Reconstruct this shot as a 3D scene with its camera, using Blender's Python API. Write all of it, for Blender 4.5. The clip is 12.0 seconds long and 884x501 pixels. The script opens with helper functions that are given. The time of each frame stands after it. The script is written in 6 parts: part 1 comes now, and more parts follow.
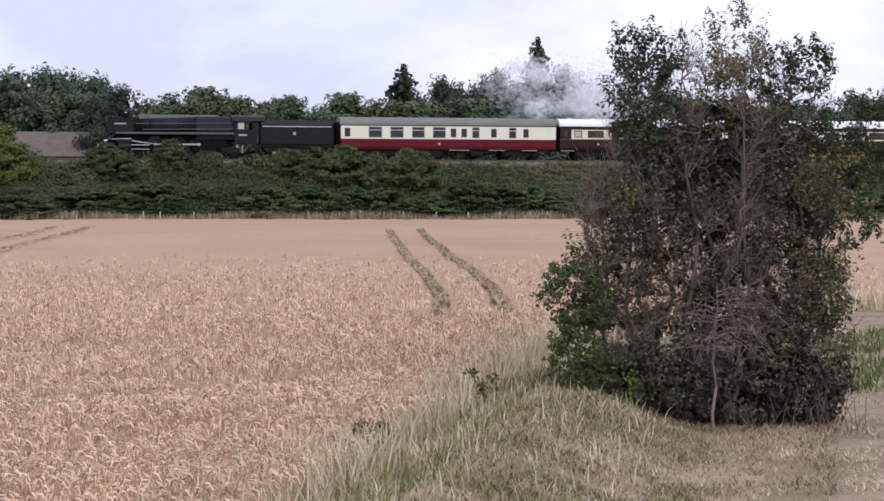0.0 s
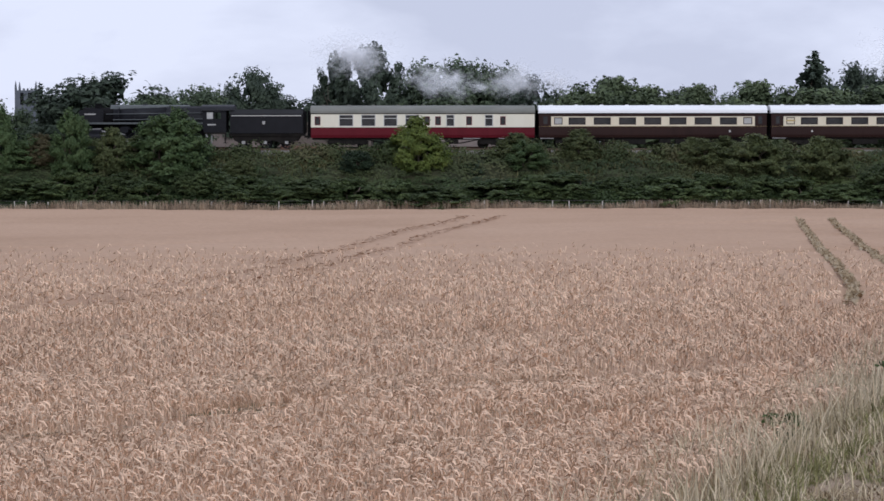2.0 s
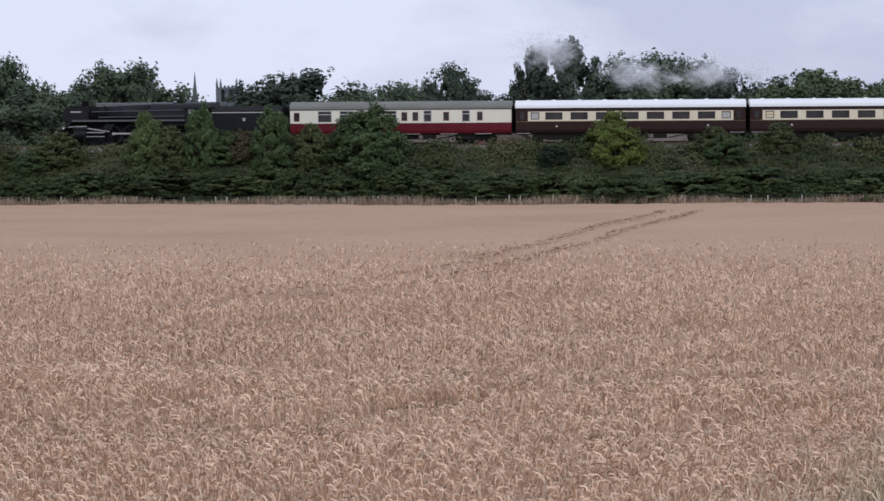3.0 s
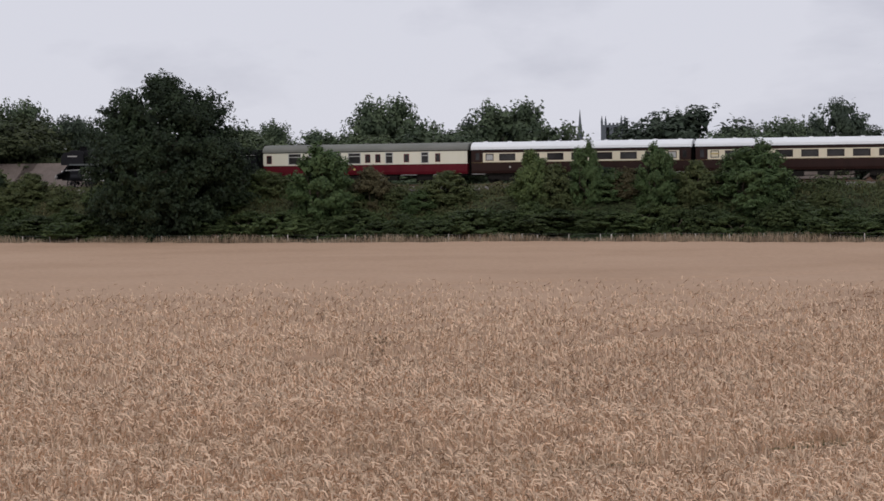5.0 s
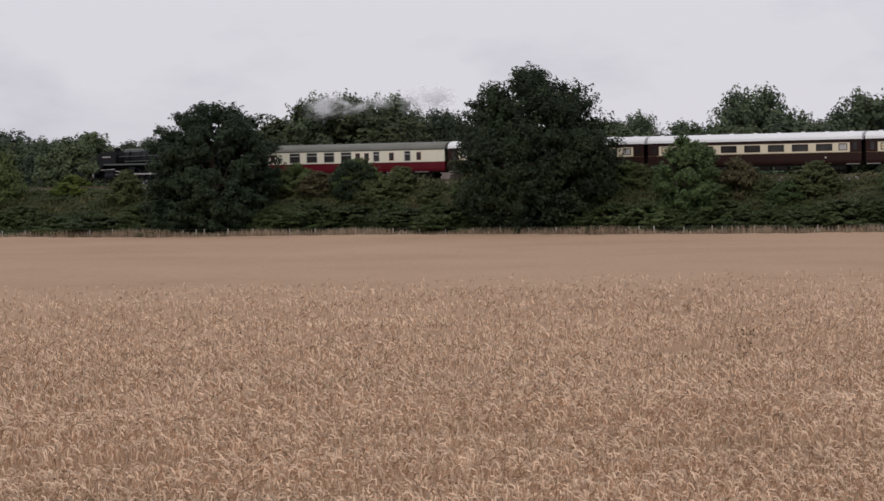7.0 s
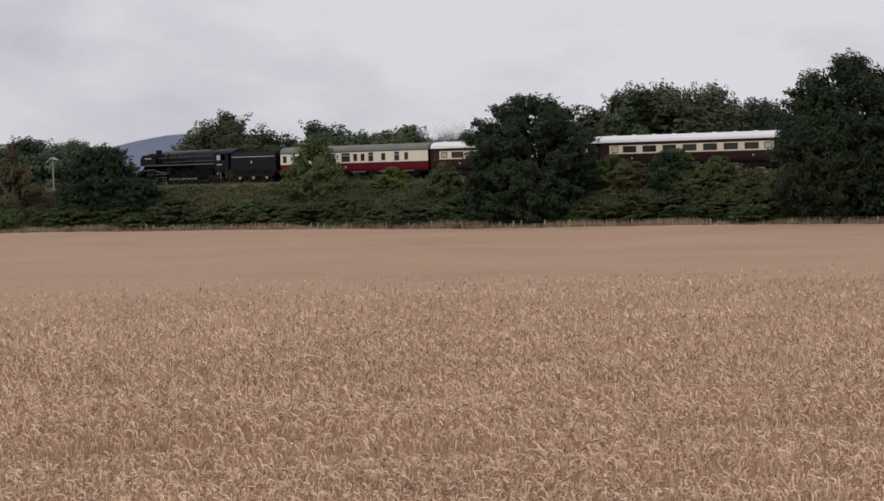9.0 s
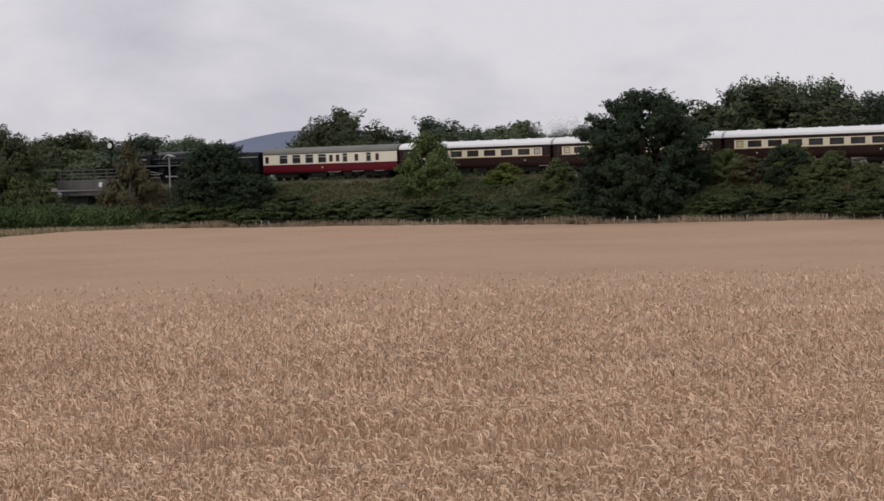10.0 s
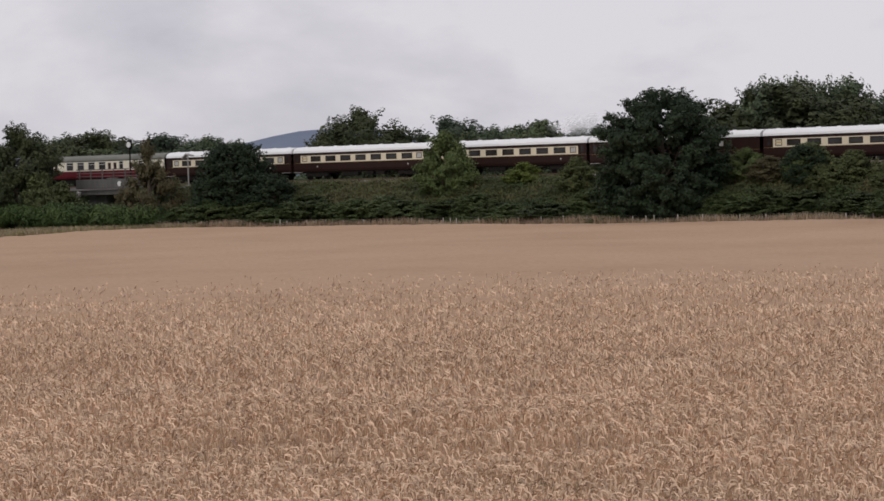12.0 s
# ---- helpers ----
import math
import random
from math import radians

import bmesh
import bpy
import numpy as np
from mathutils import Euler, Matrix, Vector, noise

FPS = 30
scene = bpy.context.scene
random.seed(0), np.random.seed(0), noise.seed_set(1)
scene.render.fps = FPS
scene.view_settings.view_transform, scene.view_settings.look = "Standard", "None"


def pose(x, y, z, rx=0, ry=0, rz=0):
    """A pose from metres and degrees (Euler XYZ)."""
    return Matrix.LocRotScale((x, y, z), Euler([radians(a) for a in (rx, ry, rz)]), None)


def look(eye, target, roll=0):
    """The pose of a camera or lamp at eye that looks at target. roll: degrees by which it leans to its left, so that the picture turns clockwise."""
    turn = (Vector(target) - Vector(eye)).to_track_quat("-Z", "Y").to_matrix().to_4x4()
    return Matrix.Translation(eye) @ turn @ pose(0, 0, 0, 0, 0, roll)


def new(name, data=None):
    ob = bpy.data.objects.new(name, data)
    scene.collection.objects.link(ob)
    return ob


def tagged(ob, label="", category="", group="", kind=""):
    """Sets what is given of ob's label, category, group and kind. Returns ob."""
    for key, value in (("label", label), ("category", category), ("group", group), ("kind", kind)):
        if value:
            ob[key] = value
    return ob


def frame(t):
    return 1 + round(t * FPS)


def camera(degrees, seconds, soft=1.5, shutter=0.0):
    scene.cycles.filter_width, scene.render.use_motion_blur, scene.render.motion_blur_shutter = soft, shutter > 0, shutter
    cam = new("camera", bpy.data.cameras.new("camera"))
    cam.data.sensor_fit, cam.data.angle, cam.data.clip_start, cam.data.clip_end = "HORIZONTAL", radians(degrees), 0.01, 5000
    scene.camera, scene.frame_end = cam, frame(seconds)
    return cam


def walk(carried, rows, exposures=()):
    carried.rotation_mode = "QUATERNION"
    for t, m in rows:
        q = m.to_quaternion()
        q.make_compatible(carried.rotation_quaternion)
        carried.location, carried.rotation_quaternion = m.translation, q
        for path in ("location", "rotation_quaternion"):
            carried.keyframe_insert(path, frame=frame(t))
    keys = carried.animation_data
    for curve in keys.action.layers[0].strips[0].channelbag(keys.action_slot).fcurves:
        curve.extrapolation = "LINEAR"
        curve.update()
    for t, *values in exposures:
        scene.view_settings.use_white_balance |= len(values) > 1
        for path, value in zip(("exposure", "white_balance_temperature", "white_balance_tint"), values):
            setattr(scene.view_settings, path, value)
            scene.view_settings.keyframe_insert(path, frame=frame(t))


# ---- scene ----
EYE = 5.9

# ---- camera: seconds, turn to the left, tilt, lean ----
TURNS = [
    (0.0, -11.16, -2.56, 0.30), (0.5, -8.54, -2.64, 0.22), (1.0, -5.61, -2.70, 0.21), (1.5, -3.15, -2.76, 0.11),
    (2.0, -0.27, -2.87, -0.06), (2.5, 2.36, -2.92, -0.21), (3.0, 4.99, -2.99, -0.33), (3.2, 6.05, -2.95, -0.42),
    (4.0, 10.30, -2.42, -0.50), (4.8, 14.42, -1.92, -0.58), (5.0, 15.24, -1.91, -0.65), (5.5, 18.04, -1.93, -0.75), (6.0, 20.11, -1.96, -0.79),
    (6.5, 22.11, -1.98, -0.89), (7.0, 25.01, -2.00, -1.02), (7.5, 27.18, -2.01, -1.14), (7.7, 28.50, -2.05, -1.22),
    (8.6, 32.3, -2.07, -1.42), (9.5, 35.00, -2.07, -1.58), (10.0, 36.51, -2.09, -1.66), (10.5, 37.03, -2.08, -1.66), (11.0, 37.00, -2.13, -1.66),
    (11.5, 37.00, -2.12, -1.65), (12.0, 37.00, -2.10, -1.66)]
EXPOSURES = [(0.0, 0.59, 5850, 12), (1.0, 0.47, 5850, 12), (2.0, 0.26, 5720, 10), (3.2, 0.18, 5720, 10), (5.0, 0.0, 6250, 9), (7.0, 0.0, 6500, 10), (12.0, 0.0, 6600, 10)]
cam = camera(23.3, 12.0, soft=1.6)
walk(cam, [(t, pose(0, 0, EYE, 90 + p, 0, y) @ pose(0, 0, 0, 0, 0, r)) for t, y, p, r in TURNS], EXPOSURES)

# ---- sky and sun ----
scene.cycles.transparent_max_bounces = 128
world = bpy.data.worlds.new("overcast_sky")
scene.world = world
world.use_nodes = True
wn, wl = world.node_tree.nodes, world.node_tree.links
wn.clear()
w_out = wn.new("ShaderNodeOutputWorld")
w_coord = wn.new("ShaderNodeTexCoord")
w_map = wn.new("ShaderNodeMapping")
w_map.inputs["Location"].default_value = (0.35, 0.8, 0.1)
w_map.inputs["Scale"].default_value = (2.2, 2.2, 5.0)
w_noise = wn.new("ShaderNodeTexNoise")
w_noise.inputs["Scale"].default_value = 2.2
w_noise.inputs["Detail"].default_value = 7
w_noise.inputs["Roughness"].default_value = 0.54
w_noise.inputs["Distortion"].default_value = 0.15
w_ramp = wn.new("ShaderNodeValToRGB")
w_ramp.color_ramp.elements[0].position, w_ramp.color_ramp.elements[0].color = 0.41, (0.55, 0.542, 0.61, 1)
w_ramp.color_ramp.elements[1].position, w_ramp.color_ramp.elements[1].color = 0.59, (0.745, 0.727, 0.785, 1)
w_cloud = wn.new("ShaderNodeBackground")
w_cloud.inputs["Strength"].default_value = 0.96
w_sky = wn.new("ShaderNodeTexSky")
w_sky.sky_type, w_sky.sun_disc = "NISHITA", False
w_sky.sun_elevation, w_sky.sun_rotation = radians(48), radians(200)
w_blue = wn.new("ShaderNodeBackground")
w_blue.inputs["Strength"].default_value = 0.06
w_mix = wn.new("ShaderNodeMixShader")
w_mix.inputs[0].default_value = 0.95
wl.new(w_coord.outputs["Generated"], w_map.inputs["Vector"])
wl.new(w_map.outputs[0], w_noise.inputs["Vector"])
wl.new(w_noise.outputs["Fac"], w_ramp.inputs["Fac"])
wl.new(w_ramp.outputs["Color"], w_cloud.inputs["Color"])
wl.new(w_sky.outputs[0], w_blue.inputs["Color"])
wl.new(w_blue.outputs[0], w_mix.inputs[1])
wl.new(w_cloud.outputs[0], w_mix.inputs[2])
wl.new(w_mix.outputs[0], w_out.inputs["Surface"])
sun = new("sun", bpy.data.lights.new("sun", "SUN"))
sun.data.energy, sun.data.angle, sun.data.color = 0.9, radians(30), (1.0, 0.97, 0.93)
sun.matrix_world = look((20, -40, 80), (0, 60, 0))


# ---- materials ----
def material(name, colors, scale=1.0, rough=0.8, metal=0.0, bump=0.0, bump_scale=None, island=0.0, thing=0.0, translucent=0.0, squash=(1, 1, 1), spec=0.3, fine=None):
    """Colours mixed by noise at real-world size; island and thing vary the brightness piece by piece."""
    m = bpy.data.materials.new(name)
    m.use_nodes = True
    n, l = m.node_tree.nodes, m.node_tree.links
    b = n["Principled BSDF"]
    b.inputs["Roughness"].default_value, b.inputs["Metallic"].default_value = rough, metal
    b.inputs["Specular IOR Level"].default_value = spec
    co = n.new("ShaderNodeTexCoord")
    mp = n.new("ShaderNodeMapping")
    mp.inputs["Scale"].default_value = squash
    l.new(co.outputs["Object"], mp.inputs["Vector"])
    noise_a = n.new("ShaderNodeTexNoise")
    noise_a.inputs["Scale"].default_value, noise_a.inputs["Detail"].default_value = scale, 6
    noise_a.inputs["Roughness"].default_value = 0.62
    l.new(mp.outputs[0], noise_a.inputs["Vector"])
    ramp = n.new("ShaderNodeValToRGB")
    el = ramp.color_ramp.elements
    while len(el) < len(colors):
        el.new(0.5)
    for i, c in enumerate(colors):
        el[i].position = 0.3 + 0.4 * i / max(1, len(colors) - 1)
        el[i].color = (*c, 1)
    l.new(noise_a.outputs["Fac"], ramp.inputs["Fac"])
    last = ramp.outputs["Color"]

    def vary(last, source, amount):
        mul = n.new("ShaderNodeMapRange")
        mul.inputs["To Min"].default_value, mul.inputs["To Max"].default_value = 1 - amount, 1 + amount
        l.new(source, mul.inputs["Value"])
        hsv = n.new("ShaderNodeHueSaturation")
        l.new(mul.outputs[0], hsv.inputs["Value"])
        l.new(last, hsv.inputs["Color"])
        return hsv.outputs[0]

    if fine:
        noise_f = n.new("ShaderNodeTexNoise")
        noise_f.inputs["Scale"].default_value, noise_f.inputs["Detail"].default_value = fine[0], 3
        l.new(mp.outputs[0], noise_f.inputs["Vector"])
        last = vary(last, noise_f.outputs["Fac"], fine[1])
    if island:
        last = vary(last, n.new("ShaderNodeNewGeometry").outputs["Random Per Island"], island)
    if thing:
        last = vary(last, n.new("ShaderNodeObjectInfo").outputs["Random"], thing)
    l.new(last, b.inputs["Base Color"])
    if bump:
        noise_b = n.new("ShaderNodeTexNoise")
        noise_b.inputs["Scale"].default_value, noise_b.inputs["Detail"].default_value = bump_scale or scale * 6, 4
        l.new(mp.outputs[0], noise_b.inputs["Vector"])
        bp = n.new("ShaderNodeBump")
        bp.inputs["Strength"].default_value, bp.inputs["Distance"].default_value = bump, 0.05
        l.new(noise_b.outputs["Fac"], bp.inputs["Height"])
        l.new(bp.outputs[0], b.inputs["Normal"])
    if translucent:
        tr = n.new("ShaderNodeBsdfTranslucent")
        l.new(last, tr.inputs["Color"])
        mx = n.new("ShaderNodeMixShader")
        mx.inputs[0].default_value = translucent
        l.new(b.outputs[0], mx.inputs[1])
        l.new(tr.outputs[0], mx.inputs[2])
        l.new(mx.outputs[0], n["Material Output"].inputs["Surface"])
    return m


def leaf_material(name, dark, light, thing=0.12, scale=5.0):
    return material(name, [dark, light], scale, 0.6, island=0.22, thing=thing, translucent=0.18, spec=0.2)


M_SOIL = material("soil_and_grass", [(0.10, 0.09, 0.05), (0.07, 0.10, 0.035)], 0.15, 0.95, bump=0.4)
M_BANKSHADE = material("overgrown_bank_and_opening_shade", [(0.030, 0.038, 0.016), (0.060, 0.058, 0.028)], 0.4, 0.95, bump=0.6)
M_CROP = material("ripe_barley_mass", [(0.41, 0.270, 0.176), (0.455, 0.305, 0.203), (0.48, 0.326, 0.22)], 0.06, 0.9, bump=0.7, bump_scale=4.0, fine=(3.2, 0.16), spec=0.1)
M_EAR = material("barley_ears", [(0.58, 0.41, 0.28), (0.72, 0.53, 0.375)], 0.12, 0.75, island=0.45, translucent=0.12, spec=0.2)
M_TRAM = material("flattened_green_barley", [(0.345, 0.272, 0.172), (0.40, 0.315, 0.208)], 0.6, 0.9, island=0.10)
M_TRODDEN = material("trodden_barley", [(0.40, 0.268, 0.178), (0.45, 0.305, 0.205)], 0.6, 0.9, island=0.1)
M_STRAW = material("dry_grass", [(0.38, 0.325, 0.19), (0.58, 0.485, 0.33), (0.68, 0.58, 0.42)], 0.5, 0.8, island=0.4, translucent=0.15)
M_GRASS = material("green_grass", [(0.15, 0.155, 0.055), (0.30, 0.27, 0.12)], 0.6, 0.8, island=0.4, translucent=0.15)
M_DEADGRASS = material("dead_brown_grass", [(0.24, 0.18, 0.10), (0.37, 0.285, 0.175)], 0.6, 0.9, island=0.4)
M_DIRT = material("mown_dry_turf", [(0.17, 0.145, 0.075), (0.31, 0.23, 0.155), (0.43, 0.335, 0.23)], 0.5, 0.95, bump=1.0, bump_scale=7, fine=(8, 0.4))
M_OAK = leaf_material("oak_leaves", (0.014, 0.023, 0.013), (0.040, 0.058, 0.026))
M_DARK = leaf_material("dark_leaves", (0.016, 0.029, 0.016), (0.044, 0.066, 0.032))
# far leaves made paler and greyer, distance haze put into their colour
M_HAZEDARK = leaf_material("haze_paled_dark_leaves", (0.036, 0.052, 0.038), (0.090, 0.114, 0.072))
M_HAZEMID = leaf_material("haze_paled_mid_leaves", (0.052, 0.076, 0.046), (0.128, 0.160, 0.084))
M_HAZELIGHT = leaf_material("haze_paled_light_leaves", (0.062, 0.088, 0.048), (0.150, 0.182, 0.090))
M_BUSH = leaf_material("bush_leaves", (0.048, 0.082, 0.030), (0.108, 0.150, 0.058))
M_LIGHT = leaf_material("light_leaves", (0.066, 0.098, 0.034), (0.140, 0.176, 0.062))
M_YELLOW = leaf_material("yellow_leaves", (0.085, 0.125, 0.028), (0.17, 0.20, 0.045))
M_RUST = leaf_material("rusty_leaves", (0.074, 0.064, 0.034), (0.124, 0.106, 0.052))
M_OLIVE = leaf_material("olive_leaves", (0.062, 0.082, 0.031), (0.124, 0.136, 0.054))
M_STRIP = material("fading_brown_grass", [(0.25, 0.185, 0.125), (0.36, 0.275, 0.19), (0.45, 0.36, 0.25)], 0.4, 0.85, island=0.35, translucent=0.1)
M_FAROLIVE = leaf_material("olive_tree_leaves", (0.036, 0.050, 0.024), (0.086, 0.096, 0.042))
M_MOUND = leaf_material("bramble_mound_leaves", (0.036, 0.058, 0.022), (0.108, 0.138, 0.050), 0.28, 3.0)
M_HEDGE = leaf_material("roadside_hedge_leaves", (0.050, 0.085, 0.028), (0.105, 0.150, 0.048), scale=0.4)
M_BRAMBLE = material("bramble_leaves", [(0.016, 0.028, 0.010), (0.044, 0.068, 0.022), (0.098, 0.122, 0.040)], 0.16, 0.6, island=0.16, translucent=0.15, spec=0.25, fine=(1.1, 0.22))
M_WEED = material("bank_weeds", [(0.034, 0.052, 0.018), (0.078, 0.092, 0.034), (0.135, 0.112, 0.056)], 0.14, 0.75, island=0.16, translucent=0.15, fine=(1.2, 0.22))
M_BANKGRASS = material("bank_grass", [(0.075, 0.085, 0.032), (0.135, 0.130, 0.055), (0.20, 0.165, 0.085)], 0.2, 0.8, island=0.25, translucent=0.15)
M_VERGE = material("green_verge_grass", [(0.085, 0.115, 0.032), (0.16, 0.185, 0.060)], 0.4, 0.8, island=0.3, translucent=0.15)
M_BARK = material("bark", [(0.09, 0.07, 0.05), (0.16, 0.13, 0.10)], 3, 0.9, bump=0.6)
M_TWIG = material("grey_dead_twigs", [(0.14, 0.108, 0.09), (0.26, 0.205, 0.17)], 2, 0.9, island=0.35)
M_BALLAST = material("ballast", [(0.16, 0.145, 0.13), (0.26, 0.24, 0.22)], 5, 0.95, bump=1.0, bump_scale=14, fine=(16, 0.4))
M_STEEL = material("rail_steel", [(0.16, 0.11, 0.08), (0.22, 0.16, 0.12)], 4, 0.5, 0.6)
M_CONCRETE = material("concrete", [(0.30, 0.29, 0.27), (0.40, 0.385, 0.36)], 1.2, 0.9, bump=0.3, squash=(1, 1, 0.4))
M_BRIDGE = material("stained_bridge_concrete", [(0.10, 0.097, 0.092), (0.165, 0.158, 0.15)], 0.8, 0.9, bump=0.3, squash=(1, 1, 0.3))
M_POST = material("weathered_post", [(0.42, 0.38, 0.33), (0.58, 0.54, 0.48)], 3, 0.9, thing=0.25)
M_WIRE = material("fence_wire", [(0.25, 0.24, 0.23), (0.32, 0.31, 0.30)], 4, 0.5, 0.7)
M_BLACK = material("loco_black", [(0.006, 0.006, 0.008), (0.012, 0.012, 0.015)], 1.4, 0.5, spec=0.22)
M_SOOTSHADE = material("soot_and_shade_black", [(0.004, 0.004, 0.005), (0.012, 0.011, 0.011)], 2.5, 0.85, spec=0.1)
M_GREYTOP = material("loco_grey_and_boiler_sheen", [(0.075, 0.082, 0.082), (0.11, 0.12, 0.118)], 2, 0.5, spec=0.4)
M_ROD = material("bright_steel_rod", [(0.45, 0.44, 0.43), (0.58, 0.57, 0.55)], 3, 0.35, 0.8)
M_CREAM = material("cream_paint", [(0.76, 0.71, 0.56), (0.82, 0.77, 0.63)], 1.2, 0.45, squash=(1, 1, 0.3), spec=0.3)
M_MAROON = material("crimson_paint", [(0.095, 0.005, 0.011), (0.125, 0.008, 0.015)], 1.2, 0.5, squash=(1, 1, 0.3), spec=0.2)
M_UMBER = material("umber_paint", [(0.022, 0.009, 0.007), (0.032, 0.013, 0.010)], 1.2, 0.5, squash=(1, 1, 0.3), spec=0.2)
M_PCREAM = material("ivory_paint", [(0.72, 0.63, 0.46), (0.78, 0.70, 0.53)], 1.2, 0.45, squash=(1, 1, 0.3), spec=0.3)
M_ROOFGREY = material("grey_green_roof", [(0.15, 0.152, 0.130), (0.21, 0.208, 0.182)], 1.0, 0.7, squash=(0.4, 1, 1))
M_ROOFWHITE = material("white_roof", [(0.80, 0.80, 0.80), (0.88, 0.88, 0.88)], 0.8, 0.5, squash=(0.4, 1, 1))
M_GLASS = material("dark_carriage_glass", [(0.020, 0.019, 0.020), (0.055, 0.050, 0.047)], 0.9, 0.12, spec=0.35)
M_PALE = material("pale_frost_and_reflection", [(0.42, 0.41, 0.39), (0.52, 0.51, 0.48)], 1.5, 0.3)
M_FRAME = material("window_frame_metal", [(0.52, 0.50, 0.46), (0.62, 0.60, 0.55)], 3, 0.4, 0.2)
M_UNDER = material("grimy_underframe", [(0.012, 0.011, 0.010), (0.028, 0.024, 0.021)], 2, 0.9, spec=0.1)
M_STEP = material("worn_footboard", [(0.33, 0.31, 0.29), (0.45, 0.43, 0.41)], 2, 0.7)
M_GOLD = material("gold_lining", [(0.50, 0.36, 0.13), (0.58, 0.43, 0.17)], 3, 0.5)
M_WHITE = material("white_paint", [(0.74, 0.74, 0.72), (0.82, 0.82, 0.80)], 3, 0.5)
M_BRICK = material("red_brick", [(0.16, 0.08, 0.06), (0.22, 0.115, 0.08)], 1.0, 0.9, fine=(7, 0.3))
M_TILE = material("clay_roof_tiles", [(0.125, 0.10, 0.085), (0.18, 0.14, 0.12)], 1.0, 0.85, fine=(5, 0.25))
# stone in a dark blue-grey, the haze over the far church in its colour
M_STONE = material("haze_grey_church_stone", [(0.105, 0.112, 0.13), (0.15, 0.157, 0.175)], 0.2, 0.9)
# blue-grey woods: the air's haze is put into the hill's colour
M_HILL = material("haze_blue_wooded_hill", [(0.165, 0.195, 0.26), (0.20, 0.23, 0.30)], 0.004, 1.0, spec=0.0)


def steam_material(name, density):
    """Fine white droplets, of which most of the light goes through."""
    m = bpy.data.materials.new(name)
    m.use_nodes = True
    n, l = m.node_tree.nodes, m.node_tree.links
    n.clear()
    out = n.new("ShaderNodeOutputMaterial")
    dif = n.new("ShaderNodeBsdfDiffuse")
    trl = n.new("ShaderNodeBsdfTranslucent")
    for shader in (dif, trl):
        shader.inputs["Color"].default_value = (0.99, 0.99, 1.0, 1)
    half, mix = n.new("ShaderNodeMixShader"), n.new("ShaderNodeMixShader")
    half.inputs[0].default_value, mix.inputs[0].default_value = 0.42, density
    clear = n.new("ShaderNodeBsdfTransparent")
    l.new(dif.outputs[0], half.inputs[1])
    l.new(trl.outputs[0], half.inputs[2])
    l.new(clear.outputs[0], mix.inputs[1])
    l.new(half.outputs[0], mix.inputs[2])
    l.new(mix.outputs[0], out.inputs["Surface"])
    return m


M_STEAM = steam_material("steam", 0.075)
M_WISP = steam_material("thin_steam", 0.05)


# ---- mesh helpers ----
def mesh_of(name, verts, faces, mat, smooth=False):
    me = bpy.data.meshes.new(name)
    verts = np.asarray(verts, dtype=np.float32)
    faces = np.asarray(faces, dtype=np.int32)
    k = faces.shape[1]
    me.vertices.add(len(verts))
    me.vertices.foreach_set("co", verts.ravel())
    me.loops.add(faces.size)
    me.loops.foreach_set("vertex_index", faces.ravel())
    me.polygons.add(len(faces))
    me.polygons.foreach_set("loop_start", np.arange(0, faces.size, k, dtype=np.int32))
    me.polygons.foreach_set("loop_total", np.full(len(faces), k, dtype=np.int32))
    if smooth:
        me.polygons.foreach_set("use_smooth", np.ones(len(faces), dtype=bool))
    me.materials.append(mat)
    me.update(calc_edges=True)
    return me


def part(name, bm, mat, parent, label="", smooth=False):
    """Links a bmesh as one mesh object under a thing or a part."""
    me = bpy.data.meshes.new(name)
    if smooth:
        for f in bm.faces:
            f.smooth = True
    bm.to_mesh(me)
    bm.free()
    me.materials.append(mat)
    ob = new(name, me)
    ob.parent = parent
    return tagged(ob, label)


def part_mesh(name, me, parent, label="", m=None):
    ob = new(name, me)
    ob.parent = parent
    if m is not None:
        ob.matrix_basis = m
    return tagged(ob, label)


def box(bm, x0, x1, y0, y1, z0, z1, bevel=0.0):
    r = bmesh.ops.create_cube(bm, size=1, matrix=Matrix.Translation(((x0 + x1) / 2, (y0 + y1) / 2, (z0 + z1) / 2)) @ Matrix.Diagonal((x1 - x0, y1 - y0, z1 - z0, 1)))
    if bevel:
        edges = list({e for v in r["verts"] for e in v.link_edges})
        bmesh.ops.bevel(bm, geom=edges, offset=bevel, segments=1, affect="EDGES")
    return bm


def tube(bm, a, b, r0, r1=None, seg=12, caps=True):
    a, b = Vector(a), Vector(b)
    turn = (b - a).to_track_quat("Z", "Y").to_matrix().to_4x4()
    bmesh.ops.create_cone(bm, cap_ends=caps, segments=seg, radius1=r0, radius2=r0 if r1 is None else r1, depth=(b - a).length, matrix=Matrix.Translation((a + b) / 2) @ turn)
    return bm


def extrude_x(bm, profile, x0, x1):
    """A closed outline in y, z drawn along x."""
    a = [bm.verts.new((x0, y, z)) for y, z in profile]
    b = [bm.verts.new((x1, y, z)) for y, z in profile]
    k = len(a)
    for i in range(k):
        bm.faces.new((a[i], a[(i + 1) % k], b[(i + 1) % k], b[i]))
    bm.faces.new(a[::-1])
    bm.faces.new(b)
    bmesh.ops.recalc_face_normals(bm, faces=bm.faces[:])
    return bm


